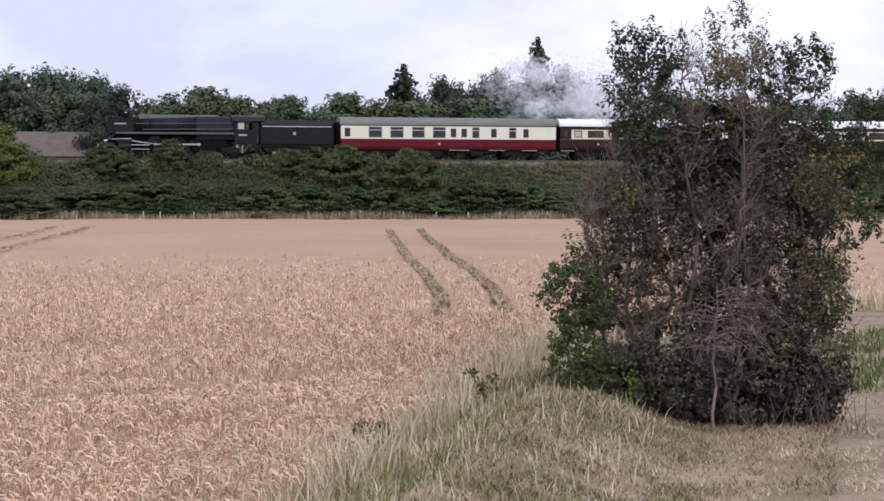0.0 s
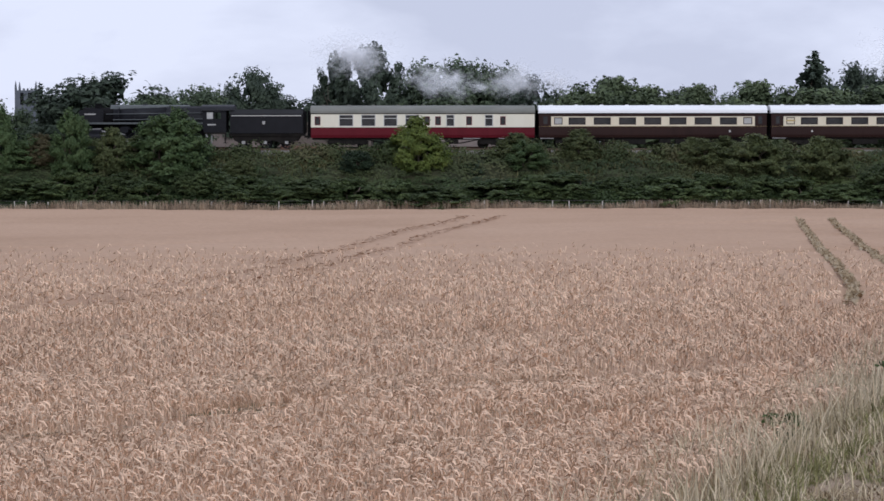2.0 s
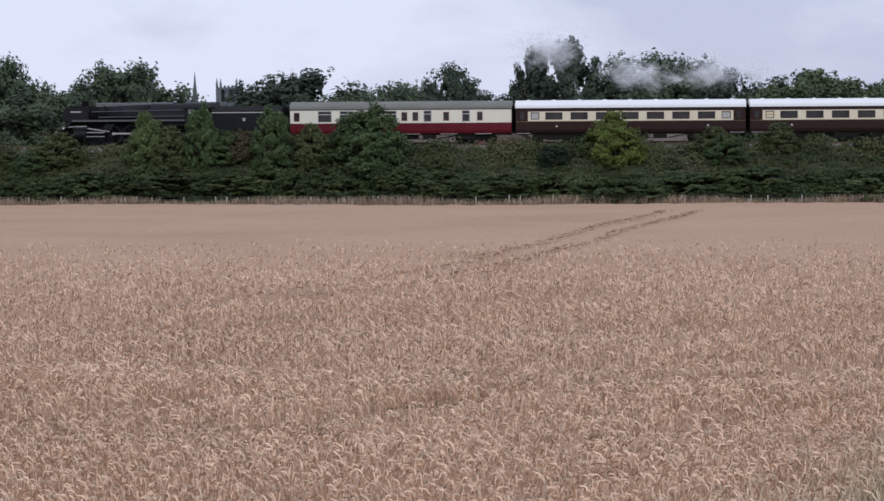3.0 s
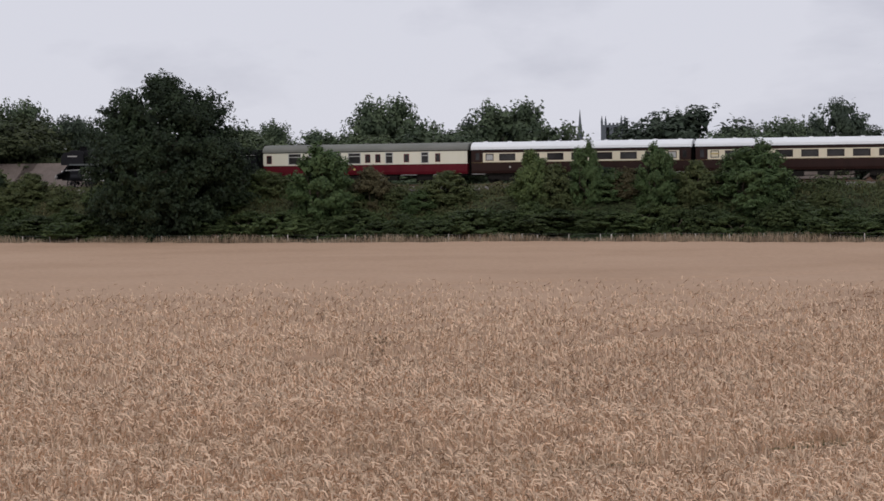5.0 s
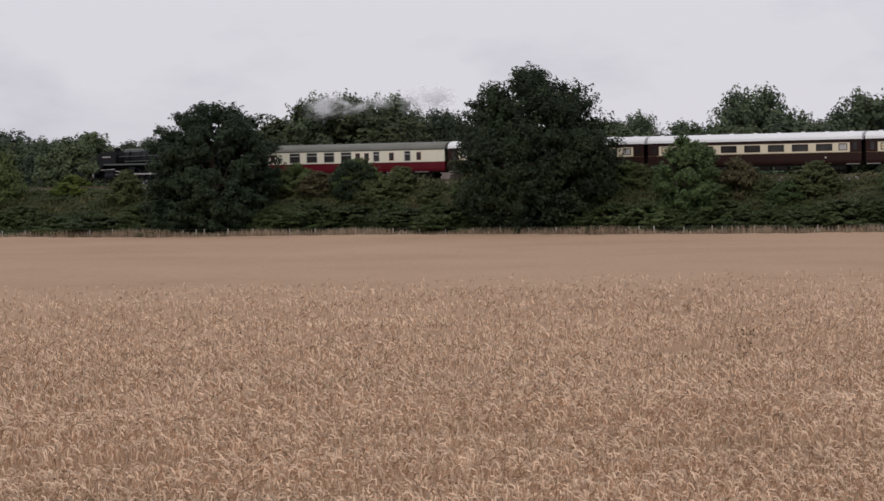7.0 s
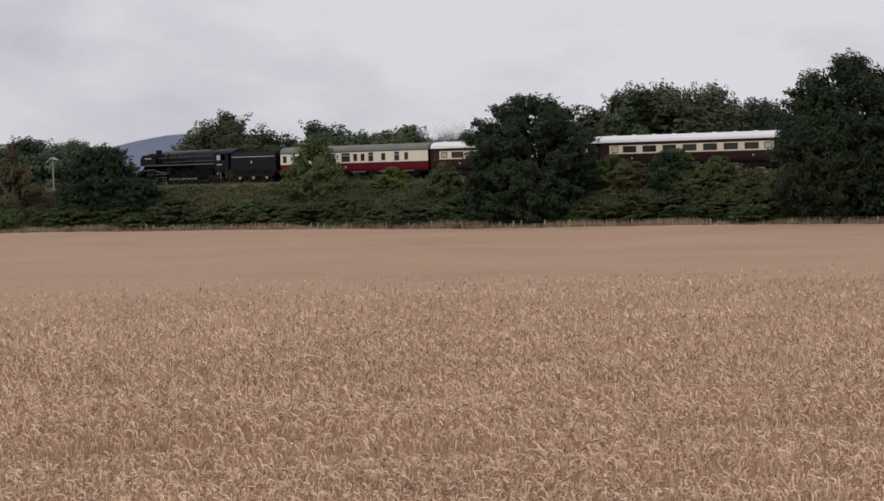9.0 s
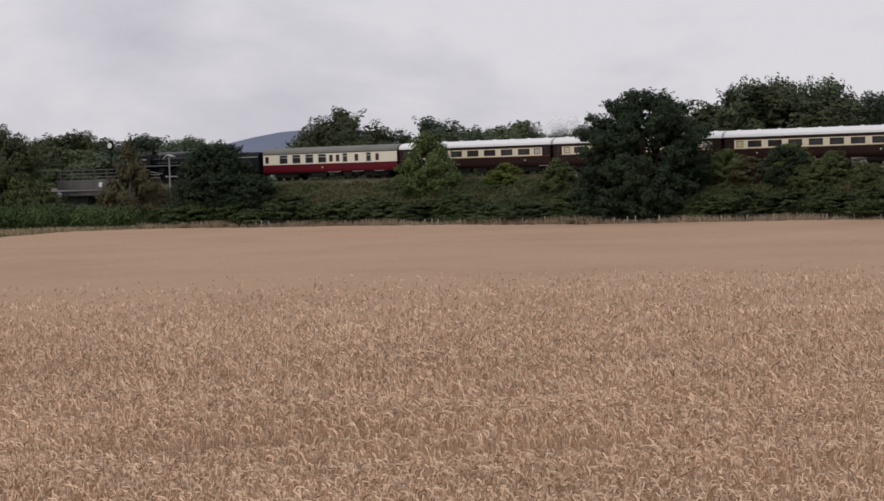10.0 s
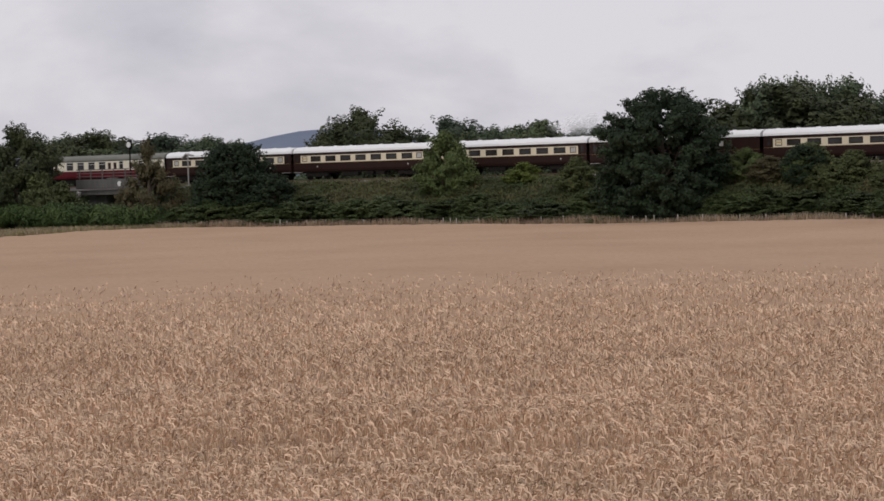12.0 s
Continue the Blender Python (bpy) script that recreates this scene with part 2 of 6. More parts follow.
def extrude_y(bm, outline, y0, y1):
    """A closed outline in x, z drawn along y."""
    a = [bm.verts.new((x, y0, z)) for x, z in outline]
    b = [bm.verts.new((x, y1, z)) for x, z in outline]
    k = len(a)
    for i in range(k):
        bm.faces.new((a[i], a[(i + 1) % k], b[(i + 1) % k], b[i]))
    bm.faces.new(a[::-1])
    bm.faces.new(b)
    bmesh.ops.recalc_face_normals(bm, faces=bm.faces[:])
    return bm


def thing(name, label, category, group="", kind="", m=None):
    ob = new(name)
    ob.empty_display_size = 0.2
    if m is not None:
        ob.matrix_basis = m
    return tagged(ob, label, category, group, kind)


def quads(centers, normals, size, rng, stretch=1.5):
    """Leaves: small folded rhombs, each an island of its own."""
    n = len(centers)
    a = np.cross(normals, rng.normal(size=(n, 3)))
    a /= np.linalg.norm(a, axis=1, keepdims=True) + 1e-9
    b = np.cross(normals, a)
    b /= np.linalg.norm(b, axis=1, keepdims=True) + 1e-9
    s = np.broadcast_to(np.asarray(size), (n,))[:, None] * rng.uniform(0.65, 1.35, (n, 1))
    v = np.stack([centers - a * s * 0.5 * stretch, centers + b * s * 0.42 + normals * s * 0.12, centers + a * s * 0.5 * stretch, centers - b * s * 0.42 + normals * s * 0.12], axis=1).reshape(-1, 3)
    f = np.arange(4 * n).reshape(n, 4)
    return v, f


def leaf_tris(centers, normals, size, rng):
    """Small far leaves: one pointed triangle each."""
    n = len(centers)
    a = np.cross(normals, rng.normal(size=(n, 3)))
    a /= np.linalg.norm(a, axis=1, keepdims=True) + 1e-9
    b = np.cross(normals, a)
    s = np.broadcast_to(np.asarray(size), (n,))[:, None] * rng.uniform(0.6, 1.4, (n, 1))
    v = np.stack([centers - a * s * 0.75, centers + a * s * 0.45 + b * s * 0.55, centers + a * s * 0.45 - b * s * 0.55], axis=1).reshape(-1, 3)
    return v, np.arange(3 * n).reshape(n, 3)


def crown_points(rng, lobes, n, up=0.25, jitter=0.38):
    """Points and outward normals over a heap of lobes (x, y, z, radius)."""
    lobes = np.asarray(lobes)
    w = lobes[:, 3] ** 2
    which = rng.choice(len(lobes), n, p=w / w.sum())
    d = rng.normal(size=(n, 3))
    d /= np.linalg.norm(d, axis=1, keepdims=True)
    r = lobes[which, 3] * (rng.uniform(0.70, 1.08, n) + 0.04 * rng.exponential(1.0, n) * (rng.random(n) < 0.3))
    p = lobes[which, :3] + d * r[:, None] * np.array([1, 1, 0.85])
    nm = d + rng.normal(scale=jitter, size=(n, 3)) + np.array([0, 0, up])
    nm /= np.linalg.norm(nm, axis=1, keepdims=True)
    return p, nm


def branch(verts, faces, a, b, r0, r1, seg=5):
    """A tapered round length added to the lists."""
    a, b = np.asarray(a, float), np.asarray(b, float)
    d = b - a
    d = d / (np.linalg.norm(d) + 1e-9)
    u = np.cross(d, (0.3, 0.9, 0.2))
    u /= np.linalg.norm(u)
    w = np.cross(d, u)
    base = len(verts)
    for p, r in ((a, r0), (b, r1)):
        for i in range(seg):
            t = 2 * math.pi * i / seg
            verts.append(p + (u * math.cos(t) + w * math.sin(t)) * r)
    for i in range(seg):
        j = (i + 1) % seg
        faces.append((base + i, base + j, base + seg + j, base + seg + i))


def limb(verts, faces, rng, a, b, r0, r1, steps=4, wobble=0.08, seg=5):
    a, b = np.asarray(a, float), np.asarray(b, float)
    n = np.linalg.norm(b - a)
    last = a
    pts = [a]
    for i in range(1, steps + 1):
        q = a + (b - a) * i / steps + (rng.normal(scale=wobble * n, size=3) if i < steps else 0)
        branch(verts, faces, last, q, r0 + (r1 - r0) * (i - 1) / steps, r0 + (r1 - r0) * i / steps, seg)
        last = q
        pts.append(q)
    return pts


TREE_KINDS = {}


PROFILES = {  # height and half width of a crown one unit high and wide
    "full": [(0.0, 0.36), (0.14, 0.45), (0.35, 0.50), (0.60, 0.47), (0.78, 0.38), (0.90, 0.26), (1.0, 0.10)],
    "dome": [(0.0, 0.44), (0.15, 0.49), (0.45, 0.50), (0.65, 0.47), (0.82, 0.38), (0.93, 0.26), (1.0, 0.12)],
    "round": [(0.15, 0.22), (0.30, 0.42), (0.55, 0.50), (0.75, 0.43), (0.90, 0.27), (1.0, 0.08)],
    "wide": [(0.12, 0.28), (0.30, 0.46), (0.60, 0.50), (0.80, 0.43), (0.93, 0.27), (1.0, 0.10)],
    "feathery": [(0.10, 0.26), (0.35, 0.47), (0.60, 0.48), (0.80, 0.36), (1.0, 0.12)],
    "bush": [(0.0, 0.40), (0.25, 0.50), (0.55, 0.42), (0.80, 0.27), (1.0, 0.08)],
    "mound": [(0.0, 0.50), (0.35, 0.47), (0.65, 0.38), (0.85, 0.24), (1.0, 0.08)],
    "spire": [(0.0, 0.30), (0.15, 0.46), (0.35, 0.50), (0.60, 0.28), (0.80, 0.14), (1.0, 0.03)]}
BOUGHS = {  # boughs, least and greatest radius, sprays on each, upward lean
    "full": (300, 0.04, 0.085, 8, 0.35), "dome": (320, 0.035, 0.075, 8, 0.25), "round": (44, 0.07, 0.15, 9, 0.35), "wide": (52, 0.07, 0.14, 9, 0.35),
    "feathery": (54, 0.06, 0.12, 8, 1.1), "mound": (90, 0.06, 0.12, 7, 0.2), "bush": (80, 0.06, 0.13, 8, 0.7), "spire": (110, 0.05, 0.09, 7, 0.5)}


def crown_sprays(rng, shape, gaps):
    """Leafy sprays of a crown: place, direction, length, thickness."""
    sprays = []
    if shape == "conifer":
        for i in range(150):
            h = 0.05 + 0.94 * i / 149
            t = 2.4 * i + rng.uniform(-0.4, 0.4)
            r = 0.5 * (1 - h) ** 0.85 * rng.uniform(0.6, 1.15) + 0.012
            d = np.array([math.cos(t), math.sin(t), -0.18])
            sprays.append((np.array([0, 0, h]) + d * r * 0.55, d / np.linalg.norm(d), r * 0.5 + 0.012, 0.012 + 0.035 * (1 - h)))
        return sprays
    hs, ws = zip(*PROFILES[shape])
    count, r0, r1, each, lean = BOUGHS[shape]
    grid = np.linspace(hs[0], 1, 60)
    weight = np.interp(grid, hs, ws) + 0.06
    uneven = rng.uniform(0.92, 1.05, 9) if shape in ("full", "dome") else rng.uniform(0.82, 1.1, 9)
    for i in range(count):
        h = float(rng.choice(grid, p=weight / weight.sum()))
        t = rng.uniform(0, 2 * math.pi)
        rb = rng.uniform(r0, r1)
        lump = uneven[int(t / 0.7) % 9] * (0.94 + 0.07 * math.sin(3 * t + 9 * h))
        reach = max(0.0, float(np.interp(h, hs, ws)) * lump - rb * 0.8) * rng.uniform(0.25, 1.0) ** 0.33
        c = np.array([reach * math.cos(t), reach * math.sin(t), min(h, 1 - rb * 0.8)])
        if gaps and rng.random() < gaps and h < 0.8:
            continue
        out = c - np.array([0, 0, 0.4])
        out /= np.linalg.norm(out) + 1e-6
        for j in range(each):
            d = out * 0.8 + rng.normal(scale=0.7, size=3) + np.array([0, 0, lean])
            d /= np.linalg.norm(d)
            sprays.append((c + d * rb * rng.uniform(0.35, 0.9), d, rb * rng.uniform(0.5, 0.95), rb * rng.uniform(0.26, 0.46)))
    return sprays


def spray_leaves(rng, sprays, n, jitter=0.3, fat=1.0):
    p0, d, ln, th = (np.array(a) for a in zip(*sprays))
    which = rng.choice(len(ln), n, p=ln * th / (ln * th).sum())
    along = rng.uniform(-1, 1, n)
    side = rng.normal(size=(n, 3))
    side -= d[which] * (side * d[which]).sum(axis=1, keepdims=True)
    side /= np.linalg.norm(side, axis=1, keepdims=True)
    r = th[which] * fat * np.sqrt(np.clip(1 - along ** 2, 0.03, 1)) * rng.uniform(0.6, 1.1, n)
    p = p0[which] + d[which] * (along * ln[which])[:, None] + side * r[:, None]
    out = p - np.array([0, 0, 0.4])
    out /= np.linalg.norm(out, axis=1, keepdims=True) + 1e-6
    nm = side * 0.7 + d[which] * (0.5 * along)[:, None] + out * 0.5 + rng.normal(scale=jitter, size=(n, 3)) + np.array([0, 0, 0.25])
    return p, nm / np.linalg.norm(nm, axis=1, keepdims=True)


def tree_kind(key, seed, mat, leaves, leaf, shape="round", gaps=0.0):
    """Trunk and crown meshes of a tree one unit wide and one unit high (base at 0)."""
    rng = np.random.default_rng(seed)
    sprays = crown_sprays(rng, shape, gaps)
    p, nm = spray_leaves(rng, sprays, leaves)
    p2, nm2 = spray_leaves(rng, [(c * np.array([0.78, 0.78, 0.93]), d, a, b) for c, d, a, b in sprays], leaves // 4, 0.3, 0.9)
    fit = np.array([0.5 / np.percentile(np.abs(p[:, 0]), 98.5), 0.5 / np.percentile(np.abs(p[:, 1]), 98.5), 1 / np.percentile(p[:, 2], 99.9)])
    if shape == "conifer":
        fit = np.ones(3)
    v, f = leaf_tris(p * fit, nm, leaf, rng)
    v2, f2 = leaf_tris(p2 * fit, nm2, leaf * 2.4, rng)
    crown = mesh_of("crown_" + key, np.vstack([v, v2]), np.vstack([f, f2 + len(v)]), mat)
    tv, tf = [], []
    if shape in ("bush", "mound"):
        for i in range(5):
            t = 1.256 * i
            limb(tv, tf, rng, (0.05 * math.cos(t), 0.05 * math.sin(t), -0.04), (0.25 * math.cos(t), 0.25 * math.sin(t), 0.6), 0.018, 0.006)
    else:
        top = 0.9 if shape in ("conifer", "spire") else 0.6
        limb(tv, tf, rng, (0, 0, -0.03), (0, 0, top), 0.035, 0.010, 4, 0.01, 8)
        if shape != "conifer":
            for i in range(9):
                t = 0.7 * i
                limb(tv, tf, rng, (0, 0, 0.2 + 0.035 * i), (0.24 * math.cos(t), 0.24 * math.sin(t), 0.40 + 0.045 * i), 0.010, 0.003)
    trunk = mesh_of("trunk_" + key, tv, tf, M_BARK, True)
    TREE_KINDS[key] = (trunk, crown)


def plant(key, name, label, category, x, y, z, width, height, turn=0.0, group=""):
    ob = thing(name, label, category, group)
    ob.matrix_basis = pose(x, y, z, 0, 0, turn) @ Matrix.Diagonal((width, width, height, 1))
    part_mesh("trunk", TREE_KINDS[key][0], ob)
    part_mesh("crown", TREE_KINDS[key][1], ob)
    return ob


# ---- ground ----
def build_ground():
    bm = bmesh.new()
    xs = [-4200, -1500, -600, -300, -150, 0, 150, 300, 600, 1500, 4200]
    ys = [-1500, -300, -60, 0, 60, 150, 300, 600, 1500, 4800]
    grid = [[bm.verts.new((x, y, 0.0)) for x in xs] for y in ys]
    for j in range(len(ys) - 1):
        for i in range(len(xs) - 1):
            bm.faces.new((grid[j][i], grid[j][i + 1], grid[j + 1][i + 1], grid[j + 1][i]))
    ob = part("ground", bm, M_SOIL, None)
    tagged(ob, "flat farmland soil with rough green and brown grass", "ground", kind="structure")


MARGIN = [(20, -2.0), (30, 3.0), (34.2, 4.6), (40.5, 7.1), (50, 10.8), (60, 14.7), (63.5, 16.6), (75.3, 29.7), (82, 40), (110, 95), (180, 190)]
TRAMS = [
    [(25.4, 148), (20.2, 112.6), (17.3, 91.6), (15.3, 77.2), (14.0, 71.5)],
    [(27.6, 148), (22.4, 112.0), (19.6, 91.4), (17.7, 78.5), (16.2, 70.6)],
    [(5.1, 155.5), (-0.8, 118.8), (-4.4, 96.2), (-7.9, 80.9), (-10.7, 71.0), (-17, 60)],
    [(2.7, 156), (-3.2, 119), (-6.6, 96.0), (-10.2, 80.9), (-13, 71.0), (-19, 61)],
    [(14.1, 70.3), (10.6, 64.2), (5.7, 60.9), (0.9, 58.6), (-3.7, 57.4), (-8.0, 56)],
    [(-9.0, 79.0), (-12.6, 69.5), (-17.5, 66.2), (-20.0, 65.0), (-22.3, 58.5), (-23.6, 52.9), (-24.5, 45.5)]]
TRAM_DEPTH = [1.0, 1.0, 0.16, 0.16, 0.42, 0.54]


def tram_value(x, y):
    """How far the barley is pressed down at places, 0 to 1."""
    out = np.zeros_like(x)
    for line, depth in zip(TRAMS, TRAM_DEPTH):
        best = np.full_like(x, 1e9)
        for (ax, ay), (bx, by) in zip(line, line[1:]):
            dx, dy = bx - ax, by - ay
            t = np.clip(((x - ax) * dx + (y - ay) * dy) / (dx * dx + dy * dy), 0, 1)
            best = np.minimum(best, np.hypot(x - ax - t * dx, y - ay - t * dy))
        out = np.maximum(out, depth * np.clip((0.62 - best) / 0.25, 0, 1))
    return out


def margin_x(y):
    ys, xs = zip(*MARGIN)
    return np.interp(y, ys, xs)


def left_edge(y):
    return np.interp(y, [20, 120, 147, 160, 168, 174], [-120, -160, -167.6, -170.5, -168, -164])


def furrow(x, y):
    """Thin uneven rows in the standing barley, 0 to 1."""
    out = np.zeros_like(x)
    for k, at in enumerate((38, 44, 51, 57, 64, 72, 80, 90, 101, 113, 127)):
        d = (y - 0.85 * x - at - 1.6 * np.sin(x * 0.07 + k * 2.1) - 0.5 * np.sin(x * 0.31 + k)) / 1.31
        out = np.maximum(out, np.exp(-(d / 0.6) ** 2) * np.clip(0.5 + 0.7 * np.sin(x * 0.13 + 1.7 * k), 0, 1))
    return out


def crop_height(x, y):
    h = 0.66 + 0.05 * np.sin(x * 0.13 + 0.7 * np.sin(y * 0.11)) + 0.04 * np.sin(y * 0.21 + x * 0.05)
    return h + 0.11 * np.sin(y * 0.62 + 1.3 * np.sin(x * 0.06)) * np.clip((95 - y) / 50, 0, 1) - 0.32 * furrow(x, y)


def in_field(x, y):
    return (x < margin_x(y)) & (x > left_edge(y)) & (y < 174) & (y > 22)


def build_field():
    rng = np.random.default_rng(4)
    # the crop as one mass, uneven on top
    xs = np.arange(-180, 175, 0.75)
    ys = np.concatenate([np.arange(22, 110, 0.6), np.arange(110, 174.4, 0.9)])
    gx, gy = np.meshgrid(xs, ys)
    gx = gx + rng.uniform(-0.2, 0.2, gx.shape)
    near = np.clip((92 - np.hypot(gx, gy)) / 45, 0, 1)
    gz = crop_height(gx, gy) - 0.08 - 0.42 * near + rng.uniform(-0.05, 0.05, gx.shape)
    press = tram_value(gx, gy)
    gz -= 0.62 * np.where(press > 0.55, 0, press)
    gz[~in_field(gx, gy)] = 0.0
    ny, nx = gx.shape
    idx = np.arange(nx * ny).reshape(ny, nx)
    f = np.stack([idx[:-1, :-1], idx[:-1, 1:], idx[1:, 1:], idx[1:, :-1]], axis=-1).reshape(-1, 4)
    cx, cy = gx.ravel()[f].mean(axis=1), gy.ravel()[f].mean(axis=1)
    ok = in_field(cx, cy)
    f, cx, cy = f[ok], cx[ok], cy[ok]
    v = np.stack([gx.ravel(), gy.ravel(), gz.ravel()], axis=1)
    me = mesh_of("barley_mass", v, f, M_CROP, True)
    tagged(new("barley_field", me), "ripe pinkish-tan barley field pressed down along wheel tracks", "barley", kind="stuff")
    # ears on stalks that arch over at the top, thinner with distance
    verts, faces, base = [], [], 0
    for r0, r1, dens, wide, long in ((24, 50, 108, 0.020, 0.36), (50, 70, 72, 0.025, 0.35), (70, 112, 34, 0.032, 0.34)):
        n = int(0.5 * 1.36 * (r1 * r1 - r0 * r0) * dens)
        r = np.sqrt(rng.uniform(r0 * r0, r1 * r1, n))
        az = rng.uniform(-0.44, 0.90, n)
        x, y = -r * np.sin(az), r * np.cos(az)
        ok = in_field(x, y) & (rng.random(n) > tram_value(x, y) * 1.8 + 0.55 * furrow(x, y)) & (rng.random(n) < np.clip((114 - r) / 58, 0, 1) ** 1.7)
        x, y = x[ok], y[ok]
        n = len(x)
        z = crop_height(x, y) - 0.22 + rng.normal(scale=0.05, size=n)
        lean = rng.normal(0.2, 1.0, n) + np.where(rng.random(n) < 0.45, 3.14, 0)
        dirx, diry = np.cos(lean), np.sin(lean)
        ln = long * rng.uniform(0.7, 1.25, n)
        bend = rng.uniform(0.35, 0.75, n)
        droop = rng.uniform(0.0, 0.5, n)
        # along the lean, height, share of the droop, width
        if r0 < 50:
            prof = ((0.0, -0.25, 0, 0.35), (0.06, 0.62, 0, 0.45), (0.28, 0.90, 0, 1.0), (0.66, 0.92, 0.35, 1.25), (1.0, 0.78, 1.0, 0.8))
        else:
            prof = ((0.04, 0.30, 0, 0.5), (0.30, 0.90, 0, 1.0), (1.0, 0.80, 0.8, 1.0))
        segs = len(prof) - 1
        tw = rng.normal(scale=0.5, size=n)
        ax, ay = -diry * np.cos(tw) + dirx * np.sin(tw), dirx * np.cos(tw) + diry * np.sin(tw)
        rows = []
        for u, h, q, fat in prof:
            w = wide * fat * 0.5
            for side in (-1, 1):
                rows.append(np.stack([x + dirx * u * bend * ln + ax * w * side, y + diry * u * bend * ln + ay * w * side, z + ln * (h - q * droop) + w * side * 0.7], axis=1))
        v = np.stack(rows, axis=1).reshape(-1, 3)
        start = base + np.arange(n) * 2 * (segs + 1)
        for k in range(segs):
            faces.append(np.stack([start + 2 * k, start + 2 * k + 1, start + 2 * k + 3, start + 2 * k + 2], axis=1))
        verts.append(v)
        base += len(v)
    me = mesh_of("barley_ears", np.vstack(verts), np.vstack(faces), M_EAR)
    tagged(new("barley_ears", me), "nodding ripe barley ears over the field", "barley", kind="stuff")


def smooth_line(line, step=1.0):
    """A curve through the points of a line."""
    pts = [Vector((*p, 0)) for p in line]
    pts = [pts[0] * 2 - pts[1]] + pts + [pts[-1] * 2 - pts[-2]]
    out = []
    for a, b, c, d in zip(pts, pts[1:], pts[2:], pts[3:]):
        n = max(2, int((c - b).length / step))
        for i in range(n):
            t = i / n
            out.append(0.5 * (2 * b + (c - a) * t + (2 * a - 5 * b + 4 * c - d) * t * t + (3 * b - a - 3 * c + d) * t ** 3))
    out.append(pts[-2])
    return out


def build_wheel_tracks():
    """Strips of flattened, still green barley in the tractor's wheel marks."""
    rng = np.random.default_rng(9)
    for line in TRAMS[:2]:
        pts = smooth_line(line)
        half = 0.20
        v, f, leaves = [], [], []
        for i, p in enumerate(pts):
            d = (pts[min(i + 1, len(pts) - 1)] - pts[max(i - 1, 0)]).normalized()
            side = Vector((-d.y, d.x, 0))
            for s in (-1, 1):
                q = p + side * half * s * rng.uniform(0.75, 1.25)
                v.append((q.x, q.y, float(crop_height(np.array([q.x]), np.array([q.y]))[0]) - 0.02))
            for _ in range(16):
                q = p + side * rng.uniform(-half, half) * 1.15 + d * rng.uniform(-0.6, 0.6)
                leaves.append((q.x, q.y, float(crop_height(np.array([q.x]), np.array([q.y]))[0]) + rng.uniform(-0.04, 0.03)))
            if i:
                k = 2 * i
                f.append((k - 2, k - 1, k + 1, k))
        c = np.array(leaves)
        nm = rng.normal(size=c.shape) + np.array([0, 0, 0.8])
        nm /= np.linalg.norm(nm, axis=1, keepdims=True)
        v2, f2 = quads(c, nm, 0.13, rng, 2.2)
        me = mesh_of("wheel_track", np.vstack([np.array(v), v2]), np.vstack([np.array(f), f2 + len(v)]), M_TRAM)
        tagged(new("wheel_track", me), "greenish flattened wheel track through the barley", "wheel track", kind="stuff")
    # older tracks, where only bent stalks lie flat
    for line in TRAMS[2:4]:
        pts = smooth_line(line)
        c = []
        for p, q in zip(pts, pts[1:]):
            side = Vector((-(q - p).y, (q - p).x, 0)).normalized()
            for _ in range(8):
                w = p + (q - p) * rng.uniform(0, 1) + side * rng.normal(0, 0.26)
                c.append((w.x, w.y, float(crop_height(np.array([w.x]), np.array([w.y]))[0]) - 0.03))
        c = np.array(c)
        nm = rng.normal(scale=0.12, size=c.shape) + np.array([0, 0, 1.0])
        nm /= np.linalg.norm(nm, axis=1, keepdims=True)
        v, f = quads(c, nm, 0.16, rng, 2.2)
        tagged(new("wheel_track", mesh_of("wheel_track", v, f, M_TRODDEN)), "faint darker wheel track through the barley", "wheel track", kind="stuff")


def blades(rng, x, y, z, height, width, flat=1.0):
    n = len(x)
    t = rng.uniform(0, 6.28, n)
    lean = rng.uniform(0.05, 0.5, n) * height * flat
    ux, uy = np.cos(t), np.sin(t)
    px, py = -uy, ux
    rows = []
    for u, h, w in ((0, 0, 1.0), (0.35, 0.6, 0.8), (1.0, 1.0, 0.15)):
        for s in (-1, 1):
            rows.append(np.stack([x + ux * lean * u + px * width * w * s, y + uy * lean * u + py * width * w * s, z + height * h], axis=1))
    v = np.stack(rows, axis=1).reshape(-1, 3)
    start = np.arange(n) * 6
    f = np.vstack([np.stack([start + 2 * s, start + 2 * s + 1, start + 2 * s + 3, start + 2 * s + 2], axis=1) for s in (0, 1)])
    return v, f


def bank_z(x, y):
    """The low grassy ridge beside the barley."""
    d = x - margin_x(y)
    ridge = 0.85 * np.exp(-((d - 3.0) / 1.9) ** 2)
    return 0.12 + ridge * np.clip((58 - y) / 9, 0, 1) + 0.05 * np.sin(x * 1.9) * np.sin(y * 1.3)


